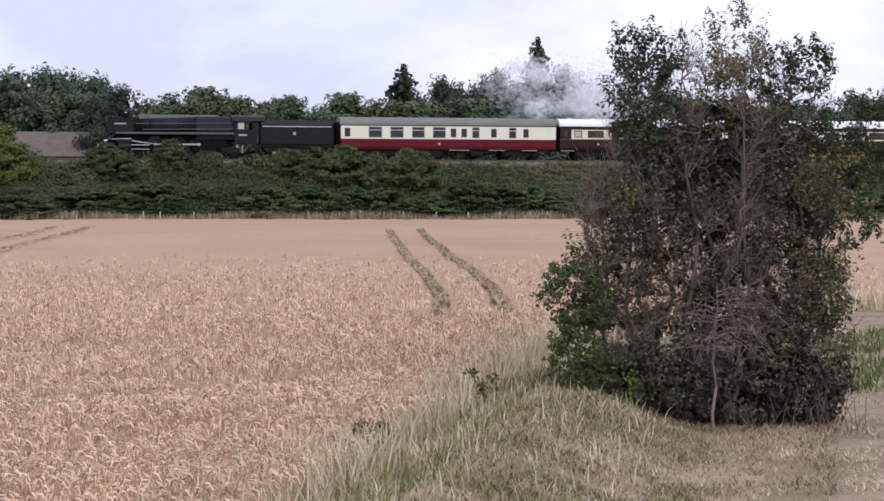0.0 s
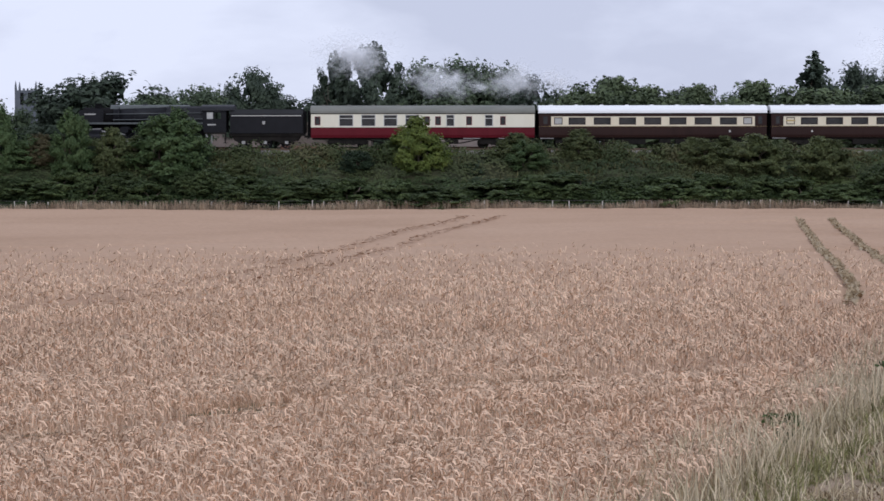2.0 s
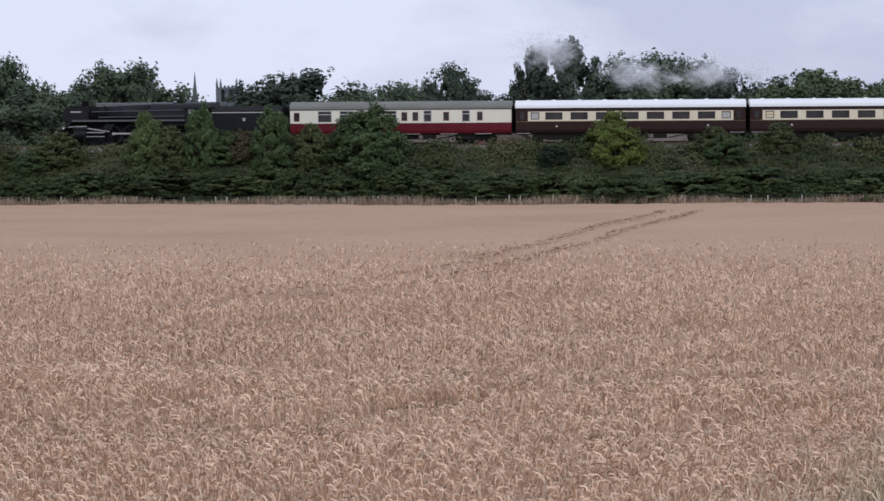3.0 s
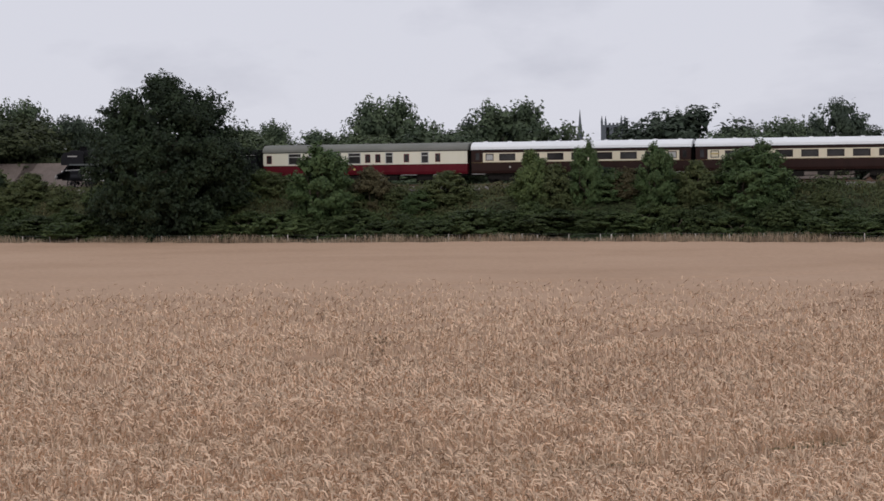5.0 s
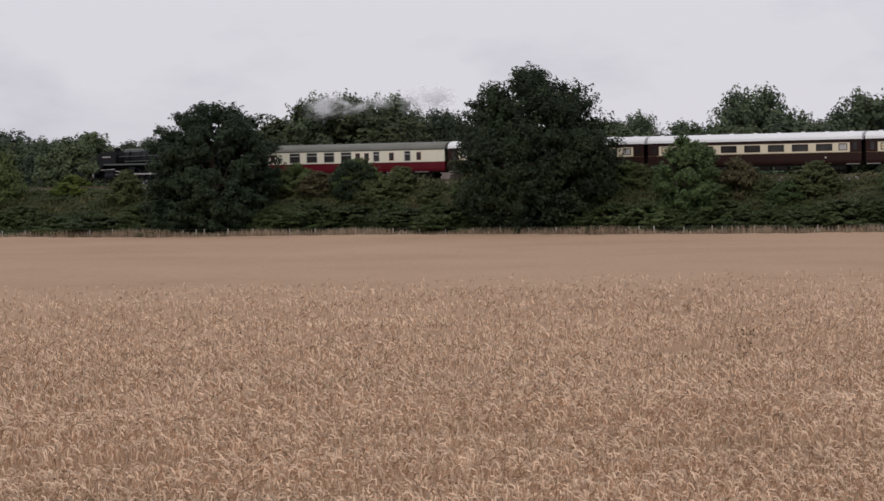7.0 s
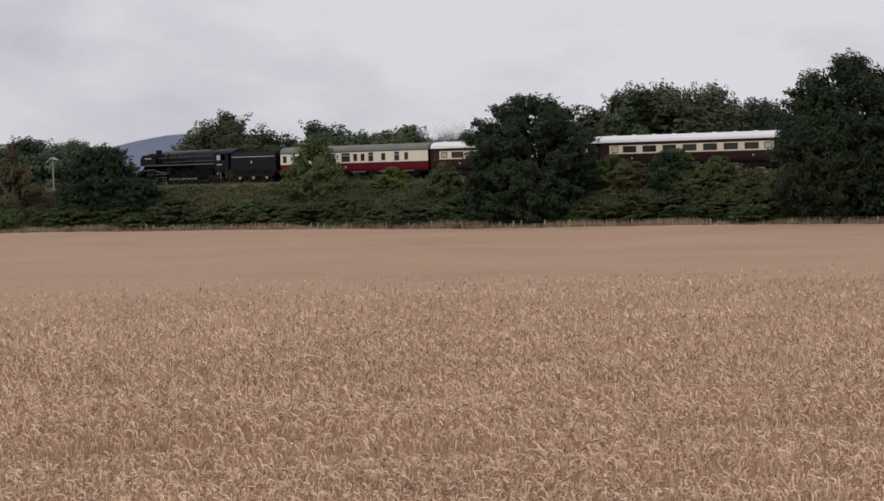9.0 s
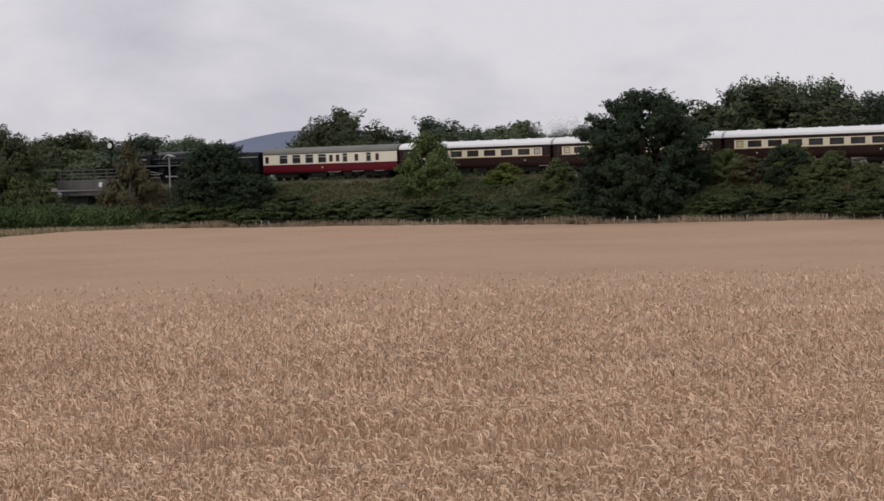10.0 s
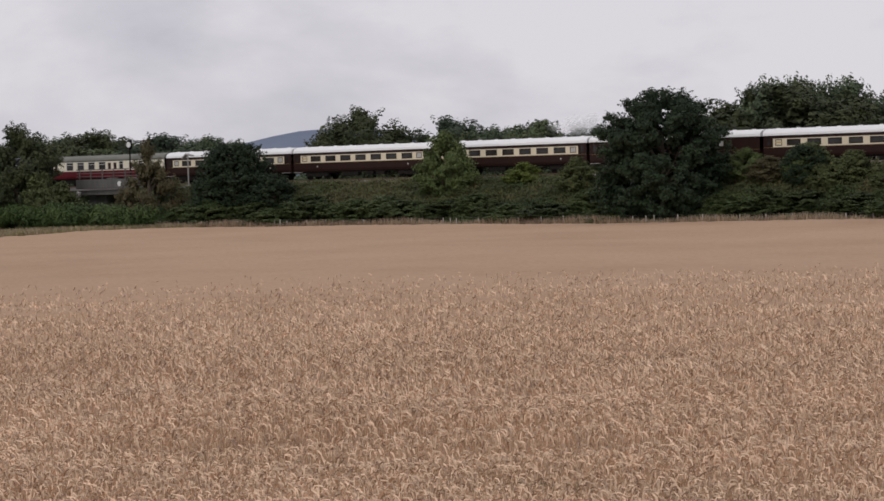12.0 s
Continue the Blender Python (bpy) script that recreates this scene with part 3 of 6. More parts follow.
def build_margin():
    rng = np.random.default_rng(6)
    xs, ys = np.arange(-4, 140, 0.6), np.arange(24, 130, 0.6)
    gx, gy = np.meshgrid(xs, ys)
    gz = bank_z(gx, gy) + rng.normal(scale=0.015, size=gx.shape)
    idx = np.arange(gx.size).reshape(gx.shape)
    f = np.stack([idx[:-1, :-1], idx[:-1, 1:], idx[1:, 1:], idx[1:, :-1]], axis=-1).reshape(-1, 4)
    cx, cy = gx.ravel()[f].mean(axis=1), gy.ravel()[f].mean(axis=1)
    f = f[cx > margin_x(cy) - 0.5]
    me = mesh_of("field_margin", np.stack([gx.ravel(), gy.ravel(), gz.ravel()], axis=1), f, M_DIRT, True)
    tagged(new("field_margin", me), "low ridge of mown dry turf beside the barley", "ground", kind="structure")

    def scatter(n, lo, hi, y0, y1, height, width, mat, name, label, patch=None, flat=1.0):
        y = rng.uniform(y0, y1, n)
        x = margin_x(y) + rng.uniform(lo, hi, n)
        if patch is not None:
            shade = np.array([noise.noise((a * 0.75, b * 0.75, patch)) for a, b in zip(x, y)])
            ok = shade > rng.normal(0.0, 0.22, n)
            x, y = x[ok], y[ok]
        n = len(x)
        v, f = blades(rng, x, y, bank_z(x, y) - 0.02, height * rng.uniform(0.35, 1.3, n), width * rng.uniform(0.6, 1.3, n), flat)
        tagged(new(name, mesh_of(name, v, f, mat)), label, "grass", kind="stuff")

    scatter(4200, -1.3, 0.8, 28, 60, 0.85, 0.011, M_STRAW, "tall_dry_grass", "tall dry straw-coloured grass along the crop edge", flat=1.5)
    scatter(7000, -0.9, 1.9, 27, 60, 0.42, 0.011, M_STRAW, "bent_dry_grass", "bent dry grass beside the crop", 3.0, 2.2)
    scatter(9000, -1.0, 2.2, 27, 62, 0.36, 0.012, M_GRASS, "green_grass", "green grass tufts at the crop edge", 2.0, 1.8)
    scatter(5000, -1.6, 1.2, 58, 104, 0.8, 0.022, M_STRAW, "pale_edge_grass", "pale dry grass where the barley meets the verge", flat=1.5)
    scatter(64000, 1.0, 16, 26, 56, 0.08, 0.011, M_STRAW, "short_dry_grass", "short mown dry turf grass on the ridge", 5.0, 5.0)
    scatter(60000, 1.2, 6.4, 26, 62, 0.10, 0.012, M_GRASS, "short_green_grass", "short green grass on the ridge", 9.0, 3.0)
    scatter(30000, 1.6, 9.0, 28, 50, 0.13, 0.011, M_DEADGRASS, "dead_brown_grass", "dead brown grass on the ridge", 4.0, 4.0)
    scatter(2600, 1.4, 5.4, 27, 52, 0.34, 0.010, M_STRAW, "straggling_grass", "straggling pale grass stems on the ridge", 1.0, 2.4)
    scatter(60000, 7.6, 44, 49, 100, 0.30, 0.022, M_VERGE, "rough_green_grass", "rough green grass bank behind the tree", flat=3.0)


# ---- railway ----
TRACK_Y, RAIL_Z = 190.2, 5.42


def bank_profile(y):
    """Height of the embankment's near side under its brambles."""
    return np.interp(y, [174.5, 176.0, 177.6, 180.0, 181.4, 183.0, 185.5, 187.4, 194.5, 203], [0.0, 0.3, 1.1, 1.9, 2.6, 3.6, 4.75, 5.0, 5.0, 0.0])


def build_embankment():
    rng = np.random.default_rng(8)
    xs = np.arange(-186.0, 122, 1.0)
    ys = np.array([174.5, 175.2, 176.0, 177.0, 178.0, 179.2, 180.5, 181.7, 183.0, 184.2, 185.5, 187.4, 190.2, 194.5, 203])
    gx, gy = np.meshgrid(xs, ys)
    gz = bank_profile(gy)
    lump = np.array([noise.noise((x * 0.35, y * 0.5, 0.0)) for x, y in zip(gx.ravel(), gy.ravel())]).reshape(gx.shape)
    gz = gz + lump * 0.45 * ((gy > 175) & (gy < 186)) - 0.15
    idx = np.arange(gx.size).reshape(gx.shape)
    f = np.stack([idx[:-1, :-1], idx[:-1, 1:], idx[1:, 1:], idx[1:, :-1]], axis=-1).reshape(-1, 4)
    me = mesh_of("embankment", np.stack([gx.ravel(), gy.ravel(), gz.ravel()], axis=1), f, M_BANKSHADE, True)
    tagged(new("embankment", me), "railway embankment of overgrown earth", "embankment", kind="structure")

    def cover(count, leaves, y0, y1, r0, r1, size, mat, name, label, x0=-186, x1=122, sink=0.35, lift=0.0):
        lobes = []
        for _ in range(count):
            x, y, r = rng.uniform(x0, x1), rng.uniform(y0, y1), rng.uniform(r0, r1)
            lobes.append((x, y, bank_profile(y) - sink * r + lift * rng.random(), r))
        p, nm = crown_points(rng, lobes, leaves, 0.25, 0.22)
        ok = p[:, 2] > bank_profile(p[:, 1]) - 0.25
        v, f = quads(p[ok], nm[ok], size, rng)
        tagged(new(name, mesh_of(name, v, f, mat)), label, "brambles", kind="stuff")

    def carpet(n, y0, y1, size, mat, name, label):
        x, y = rng.uniform(-186, 122, n), rng.uniform(y0, y1, n)
        lift = np.array([noise.noise((a * 0.6, b * 1.3, 4.0)) for a, b in zip(x, y)])
        z = bank_profile(y) + 0.10 + 0.5 * lift + 0.2 * rng.random(n)
        nm = np.stack([rng.normal(scale=0.2, size=n), -0.5 + rng.normal(scale=0.2, size=n), np.ones(n)], axis=1)
        nm /= np.linalg.norm(nm, axis=1, keepdims=True)
        v, f = quads(np.stack([x, y, z], axis=1), nm, size, rng, 1.8)
        tagged(new(name, mesh_of(name, v, f, mat)), label, "brambles", kind="stuff")

    carpet(70000, 175.4, 181.6, 0.19, M_BRAMBLE, "low_brambles", "low dark green brambles and ivy on the slope")
    carpet(64000, 181.0, 187.2, 0.17, M_WEED, "low_weeds", "low olive and russet weeds on the slope")
    cover(520, 110000, 176.6, 181.6, 0.6, 1.2, 0.15, M_BRAMBLE, "bramble_hedge", "dense dark green bramble thicket on the embankment foot")
    cover(90, 40000, 177.2, 179.2, 1.0, 1.7, 0.15, M_BRAMBLE, "bramble_mounds", "rounded green bramble mounds on the embankment foot", sink=0.1)
    cover(420, 60000, 181.8, 187.0, 0.4, 1.1, 0.14, M_WEED, "embankment_weeds", "olive and russet weeds on the upper embankment")
    cover(260, 22000, 181.0, 186.6, 0.5, 1.0, 0.20, M_BRAMBLE, "upper_brambles", "green brambles on the upper embankment")
    cover(300, 36000, 184.6, 187.2, 0.5, 1.15, 0.17, M_WEED, "crest_weeds", "russet and olive weeds along the crest of the embankment", -112, 31, 0.0, 0.55)
    n = 46000
    x, y = rng.uniform(-172, 60, n), rng.uniform(180.6, 187.2, n)
    thick = np.array([noise.noise((a * 0.11, b * 0.3, 7.0)) for a, b in zip(x, y)]) + 0.35 * np.clip((-105 - x) / 25, 0, 1)
    ok = thick > rng.normal(0.06, 0.1, n)
    x, y = x[ok], y[ok]
    v, f = blades(rng, x, y, bank_profile(y) - 0.05, 0.40 * rng.uniform(0.5, 1.4, len(x)), 0.04 * rng.uniform(0.6, 1.4, len(x)), 3.5)
    tagged(new("bank_grass", mesh_of("bank_grass", v, f, M_BANKGRASS)), "rough olive and fading grass on the upper embankment", "grass", kind="stuff")
    cover(60, 7000, 185.6, 187.4, 0.4, 0.8, 0.17, M_WEED, "crest_weeds", "low weeds along the crest of the embankment", -186, -112, 0.3)
    cover(330, 30000, 194.9, 196.4, 0.7, 1.35, 0.26, M_BRAMBLE, "far_crest_scrub", "green scrub along the far crest of the embankment", sink=-0.1)
    cover(420, 30000, 195.0, 201.0, 0.9, 1.9, 0.35, M_BRAMBLE, "far_side_scrub", "green scrub on the far side of the embankment", sink=0.1)


def build_track():
    bm = bmesh.new()
    extrude_x(bm, [(186.9, 4.85), (188.4, 5.24), (192.2, 5.24), (193.8, 4.85)], -240, 122)
    tagged(part("ballast_bed", bm, M_BALLAST, None), "grey stone ballast bed under the rails", "ballast", kind="structure")
    track = thing("railway_track", "steel rails on sleepers in grey ballast", "railway track", kind="structure")
    for y in (TRACK_Y - 0.75, TRACK_Y + 0.75):
        bm = bmesh.new()
        extrude_x(bm, [(y - 0.07, RAIL_Z - 0.15), (y + 0.07, RAIL_Z - 0.15), (y + 0.02, RAIL_Z - 0.12), (y + 0.035, RAIL_Z - 0.03), (y + 0.035, RAIL_Z), (y - 0.035, RAIL_Z), (y - 0.035, RAIL_Z - 0.03), (y - 0.02, RAIL_Z - 0.12)], -240, 122)
        part("rail", bm, M_STEEL, track)
    bm = bmesh.new()
    box(bm, -0.13, 0.13, -1.3, 1.3, -0.13, 0.0, 0.02)
    first = part("sleeper", bm, M_CONCRETE, track)
    first.matrix_basis = pose(-119.6, TRACK_Y, RAIL_Z - 0.152)
    for i in range(1, 290):
        part_mesh("sleeper", first.data, track, m=pose(-119.6 + 0.7 * i, TRACK_Y, RAIL_Z - 0.152))


def build_fence():
    rng = random.Random(3)
    fence = thing("lineside_fence", "weathered post and wire fence along the field edge", "fence")
    bm = bmesh.new()
    box(bm, -0.042, 0.042, -0.04, 0.04, -0.2, 1.22, 0.01)
    first = part("post", bm, M_POST, fence)
    x, n = -176.0, 0
    while x < 92:
        m = pose(x, 175.0 + rng.uniform(-0.06, 0.06), rng.uniform(-0.12, 0.05), rng.uniform(-3, 3), rng.uniform(-3, 3), rng.uniform(-8, 8))
        if n == 0:
            first.matrix_basis = m
        else:
            part_mesh("post", first.data, fence, m=m)
        n += 1
        x += rng.choice((2.6, 2.7, 2.75, 2.65, 1.4, 0.9))
    for z in (0.35, 0.65, 0.95, 1.2):
        bm = bmesh.new()
        tube(bm, (-176, 174.93, z), (92, 174.93, z), 0.006, seg=5)
        part("wire", bm, M_WIRE, fence)
    r2 = np.random.default_rng(12)
    n = 42000
    x, y = r2.uniform(-178, 92, n), r2.uniform(173.9, 175.5, n)
    v, f = blades(r2, x, y, np.zeros(n), (1.02 + 0.22 * np.sin(x * 0.4) * np.sin(x * 0.13)) * r2.uniform(0.5, 1.2, n), 0.035 * r2.uniform(0.6, 1.4, n))
    tagged(new("fence_grass", mesh_of("fence_grass", v, f, M_STRIP)), "fading brown grass strip along the fence", "grass", kind="stuff")


# ---- trees and bushes ----
def build_tree_kinds():
    tree_kind("oak", 11, M_OAK, 62000, 0.0125, "full")
    tree_kind("round_dark", 12, M_DARK, 56000, 0.0135, "dome")
    tree_kind("far_a", 13, M_HAZEDARK, 12000, 0.0200, "round")
    tree_kind("far_b", 14, M_HAZEMID, 12000, 0.0200, "wide")
    tree_kind("far_c", 15, M_HAZEDARK, 13000, 0.0210, "feathery", gaps=0.35)
    tree_kind("feathery", 16, M_HAZELIGHT, 14000, 0.0200, "feathery")
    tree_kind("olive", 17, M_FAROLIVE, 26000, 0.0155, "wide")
    tree_kind("conifer", 18, M_HAZEDARK, 9000, 0.0260, "conifer")
    tree_kind("bush_dark", 21, M_DARK, 24000, 0.0190, "dome")
    tree_kind("bush_mid", 22, M_BUSH, 15000, 0.0250, "bush")
    tree_kind("bush_light", 23, M_LIGHT, 15000, 0.0240, "bush")
    tree_kind("bush_yellow", 24, M_YELLOW, 12000, 0.0280, "bush")
    tree_kind("bush_olive", 25, M_OLIVE, 12000, 0.0270, "bush")
    tree_kind("thin_rust", 27, M_RUST, 14000, 0.0170, "spire")
    tree_kind("mound_a", 31, M_MOUND, 9000, 0.0300, "mound")
    tree_kind("mound_b", 32, M_MOUND, 9000, 0.0300, "mound")
    tree_kind("mound_c", 33, M_MOUND, 9000, 0.0300, "mound")
    tree_kind("bush_rust", 26, M_RUST, 10000, 0.0260, "bush")


FAR = [  # kind, x, y, width, height
    ("far_b", 2.9, 250, 12, 15.7), ("far_a", 10.8, 240, 8, 13.5), ("feathery", 18.0, 225, 11, 12.8), ("feathery", 27.1, 225, 9, 12.0),
    ("feathery", 35.5, 230, 10, 12.5), ("conifer", 42.7, 240, 5.0, 15.9), ("far_a", 51.5, 260, 10, 14.6), ("far_a", 60.0, 262, 11, 15.1),
    ("conifer", 63.2, 260, 4.6, 20.3), ("far_a", 49.6, 250, 7.5, 15.2), ("far_a", 55.9, 250, 8, 16.2), ("far_a", 64.2, 250, 8.5, 16.7), ("far_a", 68.6, 250, 11, 14.7), ("far_b", 80, 255, 13, 14), ("far_a", 92, 250, 12, 13.5), ("far_b", 104.7, 250, 13, 14.1),
    ("far_a", -19.8, 240, 7.4, 14.4), ("far_c", -6.6, 248, 7.5, 17.4), ("far_c", -10.8, 249, 5.5, 16.4), ("far_b", 6.0, 250, 9, 15.2), ("far_c", -12.0, 250, 7, 13.0), ("far_b", 3.0, 246, 9, 13.0),
    ("far_b", -56.4, 240, 11, 14.8), ("far_a", -62, 243, 9, 13), ("far_a", -36.6, 240, 14.5, 13.8), ("far_b", -29.3, 260, 9, 12.8), ("far_b", -25, 255, 8, 12.4), ("far_a", -43.5, 250, 6.0, 11.2), ("far_b", -48.5, 250, 7.0, 10.0),
    ("olive", -121.0, 230, 19, 15.4), ("far_b", -124.6, 236, 10, 16.4), ("far_b", -118.6, 238, 9, 16.1), ("olive", -129.8, 236, 7, 15.4), ("far_b", -131, 238, 12, 13.5), ("far_a", -110.9, 240, 6, 14.0), ("far_b", -87.0, 240, 6.5, 13.0), ("far_a", -87.4, 260, 8, 12.1),
    ("far_b", -72.0, 240, 9, 15.6), ("far_a", -75.9, 280, 8, 12.4), ("far_a", -66, 282, 9, 11.8), ("far_b", -100, 262, 11, 13.0), ("far_a", -116.8, 250, 9, 14.5), ("far_b", -106, 250, 7, 13.5),
    ("olive", -186.0, 230, 12, 15.0), ("far_a", -178.5, 240, 12, 13.6), ("far_b", -167, 245, 10, 12.0), ("far_a", -194, 300, 12, 13.0), ("far_b", -204.8, 300, 13, 13.3), ("far_a", -214, 302, 12, 12.6),
    ("far_b", -183, 310, 13, 13), ("far_a", -170, 300, 14, 13), ("far_b", -156, 290, 14, 12.6), ("far_a", -144, 270, 14, 12.4), ("far_b", -150, 250, 11, 11.0),
    ("far_a", -253.8, 260, 17, 13.2), ("olive", -238.9, 230, 13, 13.7), ("far_a", -227, 232, 12, 12.9), ("far_b", -219, 236, 9, 12.2), ("olive", -268, 255, 16, 14), ("far_b", -282, 262, 18, 14)]

NEAR = [  # kind, name, x, y, base, width, height
    ("oak", "oak_tree", -75.0, 180.4, 1.5, 14.4, 14.1), ("round_dark", "maple_tree", -108.4, 180.0, 1.6, 12.7, 11.7),
    ("bush_yellow", "elder_bush", -1.2, 184, 4.0, 5.0, 4.6), ("bush_mid", "hawthorn_bush", -22.1, 183.3, 3.4, 7.4, 6.0), ("bush_olive", "bramble_bush", -27.4, 183.4, 4.0, 3.8, 3.6),
    ("bush_mid", "hawthorn_bush", -30.7, 183.3, 4.0, 3.8, 5.3), ("bush_light", "elder_bush", -41.7, 183.3, 4.0, 4.0, 4.8), ("bush_mid", "hawthorn_bush", -36.8, 183.5, 4.0, 3.2, 5.6),
    ("bush_olive", "bramble_bush", 27.7, 184, 3.4, 5.8, 3.6), ("bush_mid", "hawthorn_bush", -60.7, 182, 3.0, 6.4, 6.8), ("bush_rust", "dogwood_bush", -56.8, 184, 3.6, 4.4, 3.9), ("bush_olive", "bramble_bush", -49.5, 184, 4.0, 5.0, 2.9),
    ("bush_olive", "elder_bush", -39.5, 183.0, 3.6, 4.0, 3.9), ("bush_rust", "dogwood_bush", -33.6, 184.4, 4.4, 3.4, 2.6),
    ("bush_light", "elder_bush", -95.4, 184.6, 4.6, 4.4, 3.4), ("bush_rust", "dogwood_bush", -99.5, 185, 4.6, 4.4, 2.2), ("bush_light", "willow_bush", -137.9, 184, 3.6, 6.2, 7.3),
    ("bush_yellow", "elder_bush", -129.1, 186, 4.8, 4.0, 2.1), ("bush_olive", "elder_bush", -120.9, 184, 3.8, 4.2, 3.6),
    ("bush_dark", "hawthorn_bush", -166.4, 182, 2.2, 9.4, 8.4), ("bush_dark", "hawthorn_bush", -160.9, 181.5, 1.8, 6.6, 5.0), ("thin_rust", "elm_tree", -178.3, 180, 0.5, 7.8, 10.2), ("olive", "ash_tree", -199.0, 178, 0.0, 11.0, 13.2), ("bush_olive", "ash_bush", -188.9, 176, 0.0, 5.6, 6.6), ("bush_olive", "ash_bush", -193.2, 177, 0.0, 6.0, 8.0)]


def build_trees():
    build_tree_kinds()
    words = {"far_a": "dark green leafy tree beyond the railway", "far_b": "mid green broadleaf tree beyond the railway", "far_c": "tall open-crowned dark tree beyond the railway",
             "feathery": "light green feathery tree beyond the railway", "olive": "olive green tree turning yellow beyond the railway", "conifer": "dark pointed conifer beyond the railway"}
    rng = random.Random(5)
    row = list(FAR)
    x = -262.0
    while x < 116:
        if not (-214 < x < -193 or -118 < x < -103 or -62 < x < -34):
            row.append((rng.choice(("far_a", "far_b", "far_b", "feathery", "olive" if x < -100 else "far_c")), x, rng.uniform(226, 240) if not -27 < x < 10 else rng.uniform(252, 258), rng.uniform(9, 13), rng.uniform(10.6, 12.2) if x < -40 else rng.uniform(10.8, 12.2)))
        x += rng.uniform(5.4, 7.6)
    for key, x, y, w, h in row:
        k = (3.2, 1.02) if key == "conifer" else (1.3, 1.0)
        plant(key, "conifer_tree" if key == "conifer" else "broadleaf_tree", words[key], "tree", x, y, 0, w * k[0], h * k[1], rng.uniform(0, 360), "trees beyond the railway")
    words = {"oak": "large dark green oak at the field edge", "round_dark": "round dense dark green tree at the field edge", "bush_yellow": "bright yellow-green bush on the embankment",
             "bush_mid": "green hawthorn bush on the embankment", "bush_dark": "dense dark green bush on the embankment", "bush_olive": "olive green scrubby bush on the embankment",
             "bush_rust": "brownish half-bare bush on the embankment", "bush_light": "light green leafy bush on the embankment", "olive": "olive green tree beside the railway bridge", "thin_rust": "thin brownish dying elm beside the railway bridge"}
    for key, name, x, y, z, w, h in NEAR:
        plant(key, name, words[key], "tree" if name.endswith("tree") else "bush", x, y, z - 0.4, w, (h + 0.4) * (1.0 if name.endswith("tree") else 0.92), rng.uniform(0, 360), "" if name.endswith("tree") else "embankment bushes")
    scrub = random.Random(17)
    for _ in range(46):
        key = scrub.choice(("bush_mid", "bush_olive", "bush_olive", "bush_light", "bush_olive", "bush_dark"))
        x = scrub.uniform(-116, 34)
        y, w = scrub.uniform(182.2, 186.2), scrub.uniform(2.2, 4.6)
        plant(key, "scrub_bush", words[key].replace("bush", "scrub bush"), "bush", x, y, float(bank_profile(y)) - 0.4, w, w * scrub.uniform(0.55, 0.85), scrub.uniform(0, 360), "embankment bushes")
    # bramble mounds along the embankment's foot, in two uneven rows
    x = -171.0
    while x < 96:
        w = scrub.uniform(3.2, 7.6)
        y = scrub.uniform(176.9, 180.0)
        if not (-112 < x < -104 or -80 < x < -70):
            plant(scrub.choice(("mound_a", "mound_b", "mound_c")), "bramble_bush", "rounded dark green bramble mound at the embankment foot", "bush", x, y, float(bank_profile(y)) - 0.3, w, scrub.uniform(1.5, 2.5), scrub.uniform(0, 360), "bramble mounds")
        x += w * scrub.uniform(0.35, 0.7)
    # far woods closing the horizon
    r2 = np.random.default_rng(31)
    lobes = []
    for i in range(420):
        az = r2.uniform(-0.55, 1.05)
        d = r2.uniform(330, 520)
        lobes.append((-d * math.sin(az), d * math.cos(az), r2.uniform(2, 6.0), r2.uniform(4, 6)))
    p, nm = crown_points(r2, lobes, 60000)
    v, f = quads(p, nm, 0.9, r2)
    tagged(new("far_woods", mesh_of("far_woods", v, f, M_HAZEMID)), "distant dark green woods and hedgerows", "woods", kind="stuff")


def leaf_group(rng, groups, each, length, thick, lean):
    """Upswept leafy sprays filling ellipsoids (x, y, z, half width, half depth, half height, count)."""
    sprays = []
    for x, y, z, a, b, c, count in groups:
        for _ in range(count):
            q = rng.normal(size=3)
            q *= rng.uniform(0.3, 1.0) ** 0.5 / np.linalg.norm(q)
            d = q * np.array([1, 1, 0.6]) * 0.7 + rng.normal(scale=0.45, size=3) + np.array([0, 0, lean])
            d /= np.linalg.norm(d)
            sprays.append((np.array([x, y, z]) + q * np.array([a, b, c]), d, length * rng.uniform(0.6, 1.4), thick * rng.uniform(0.6, 1.4)))
    p, nm = spray_leaves(rng, sprays, len(sprays) * each, 0.45)
    return p, nm


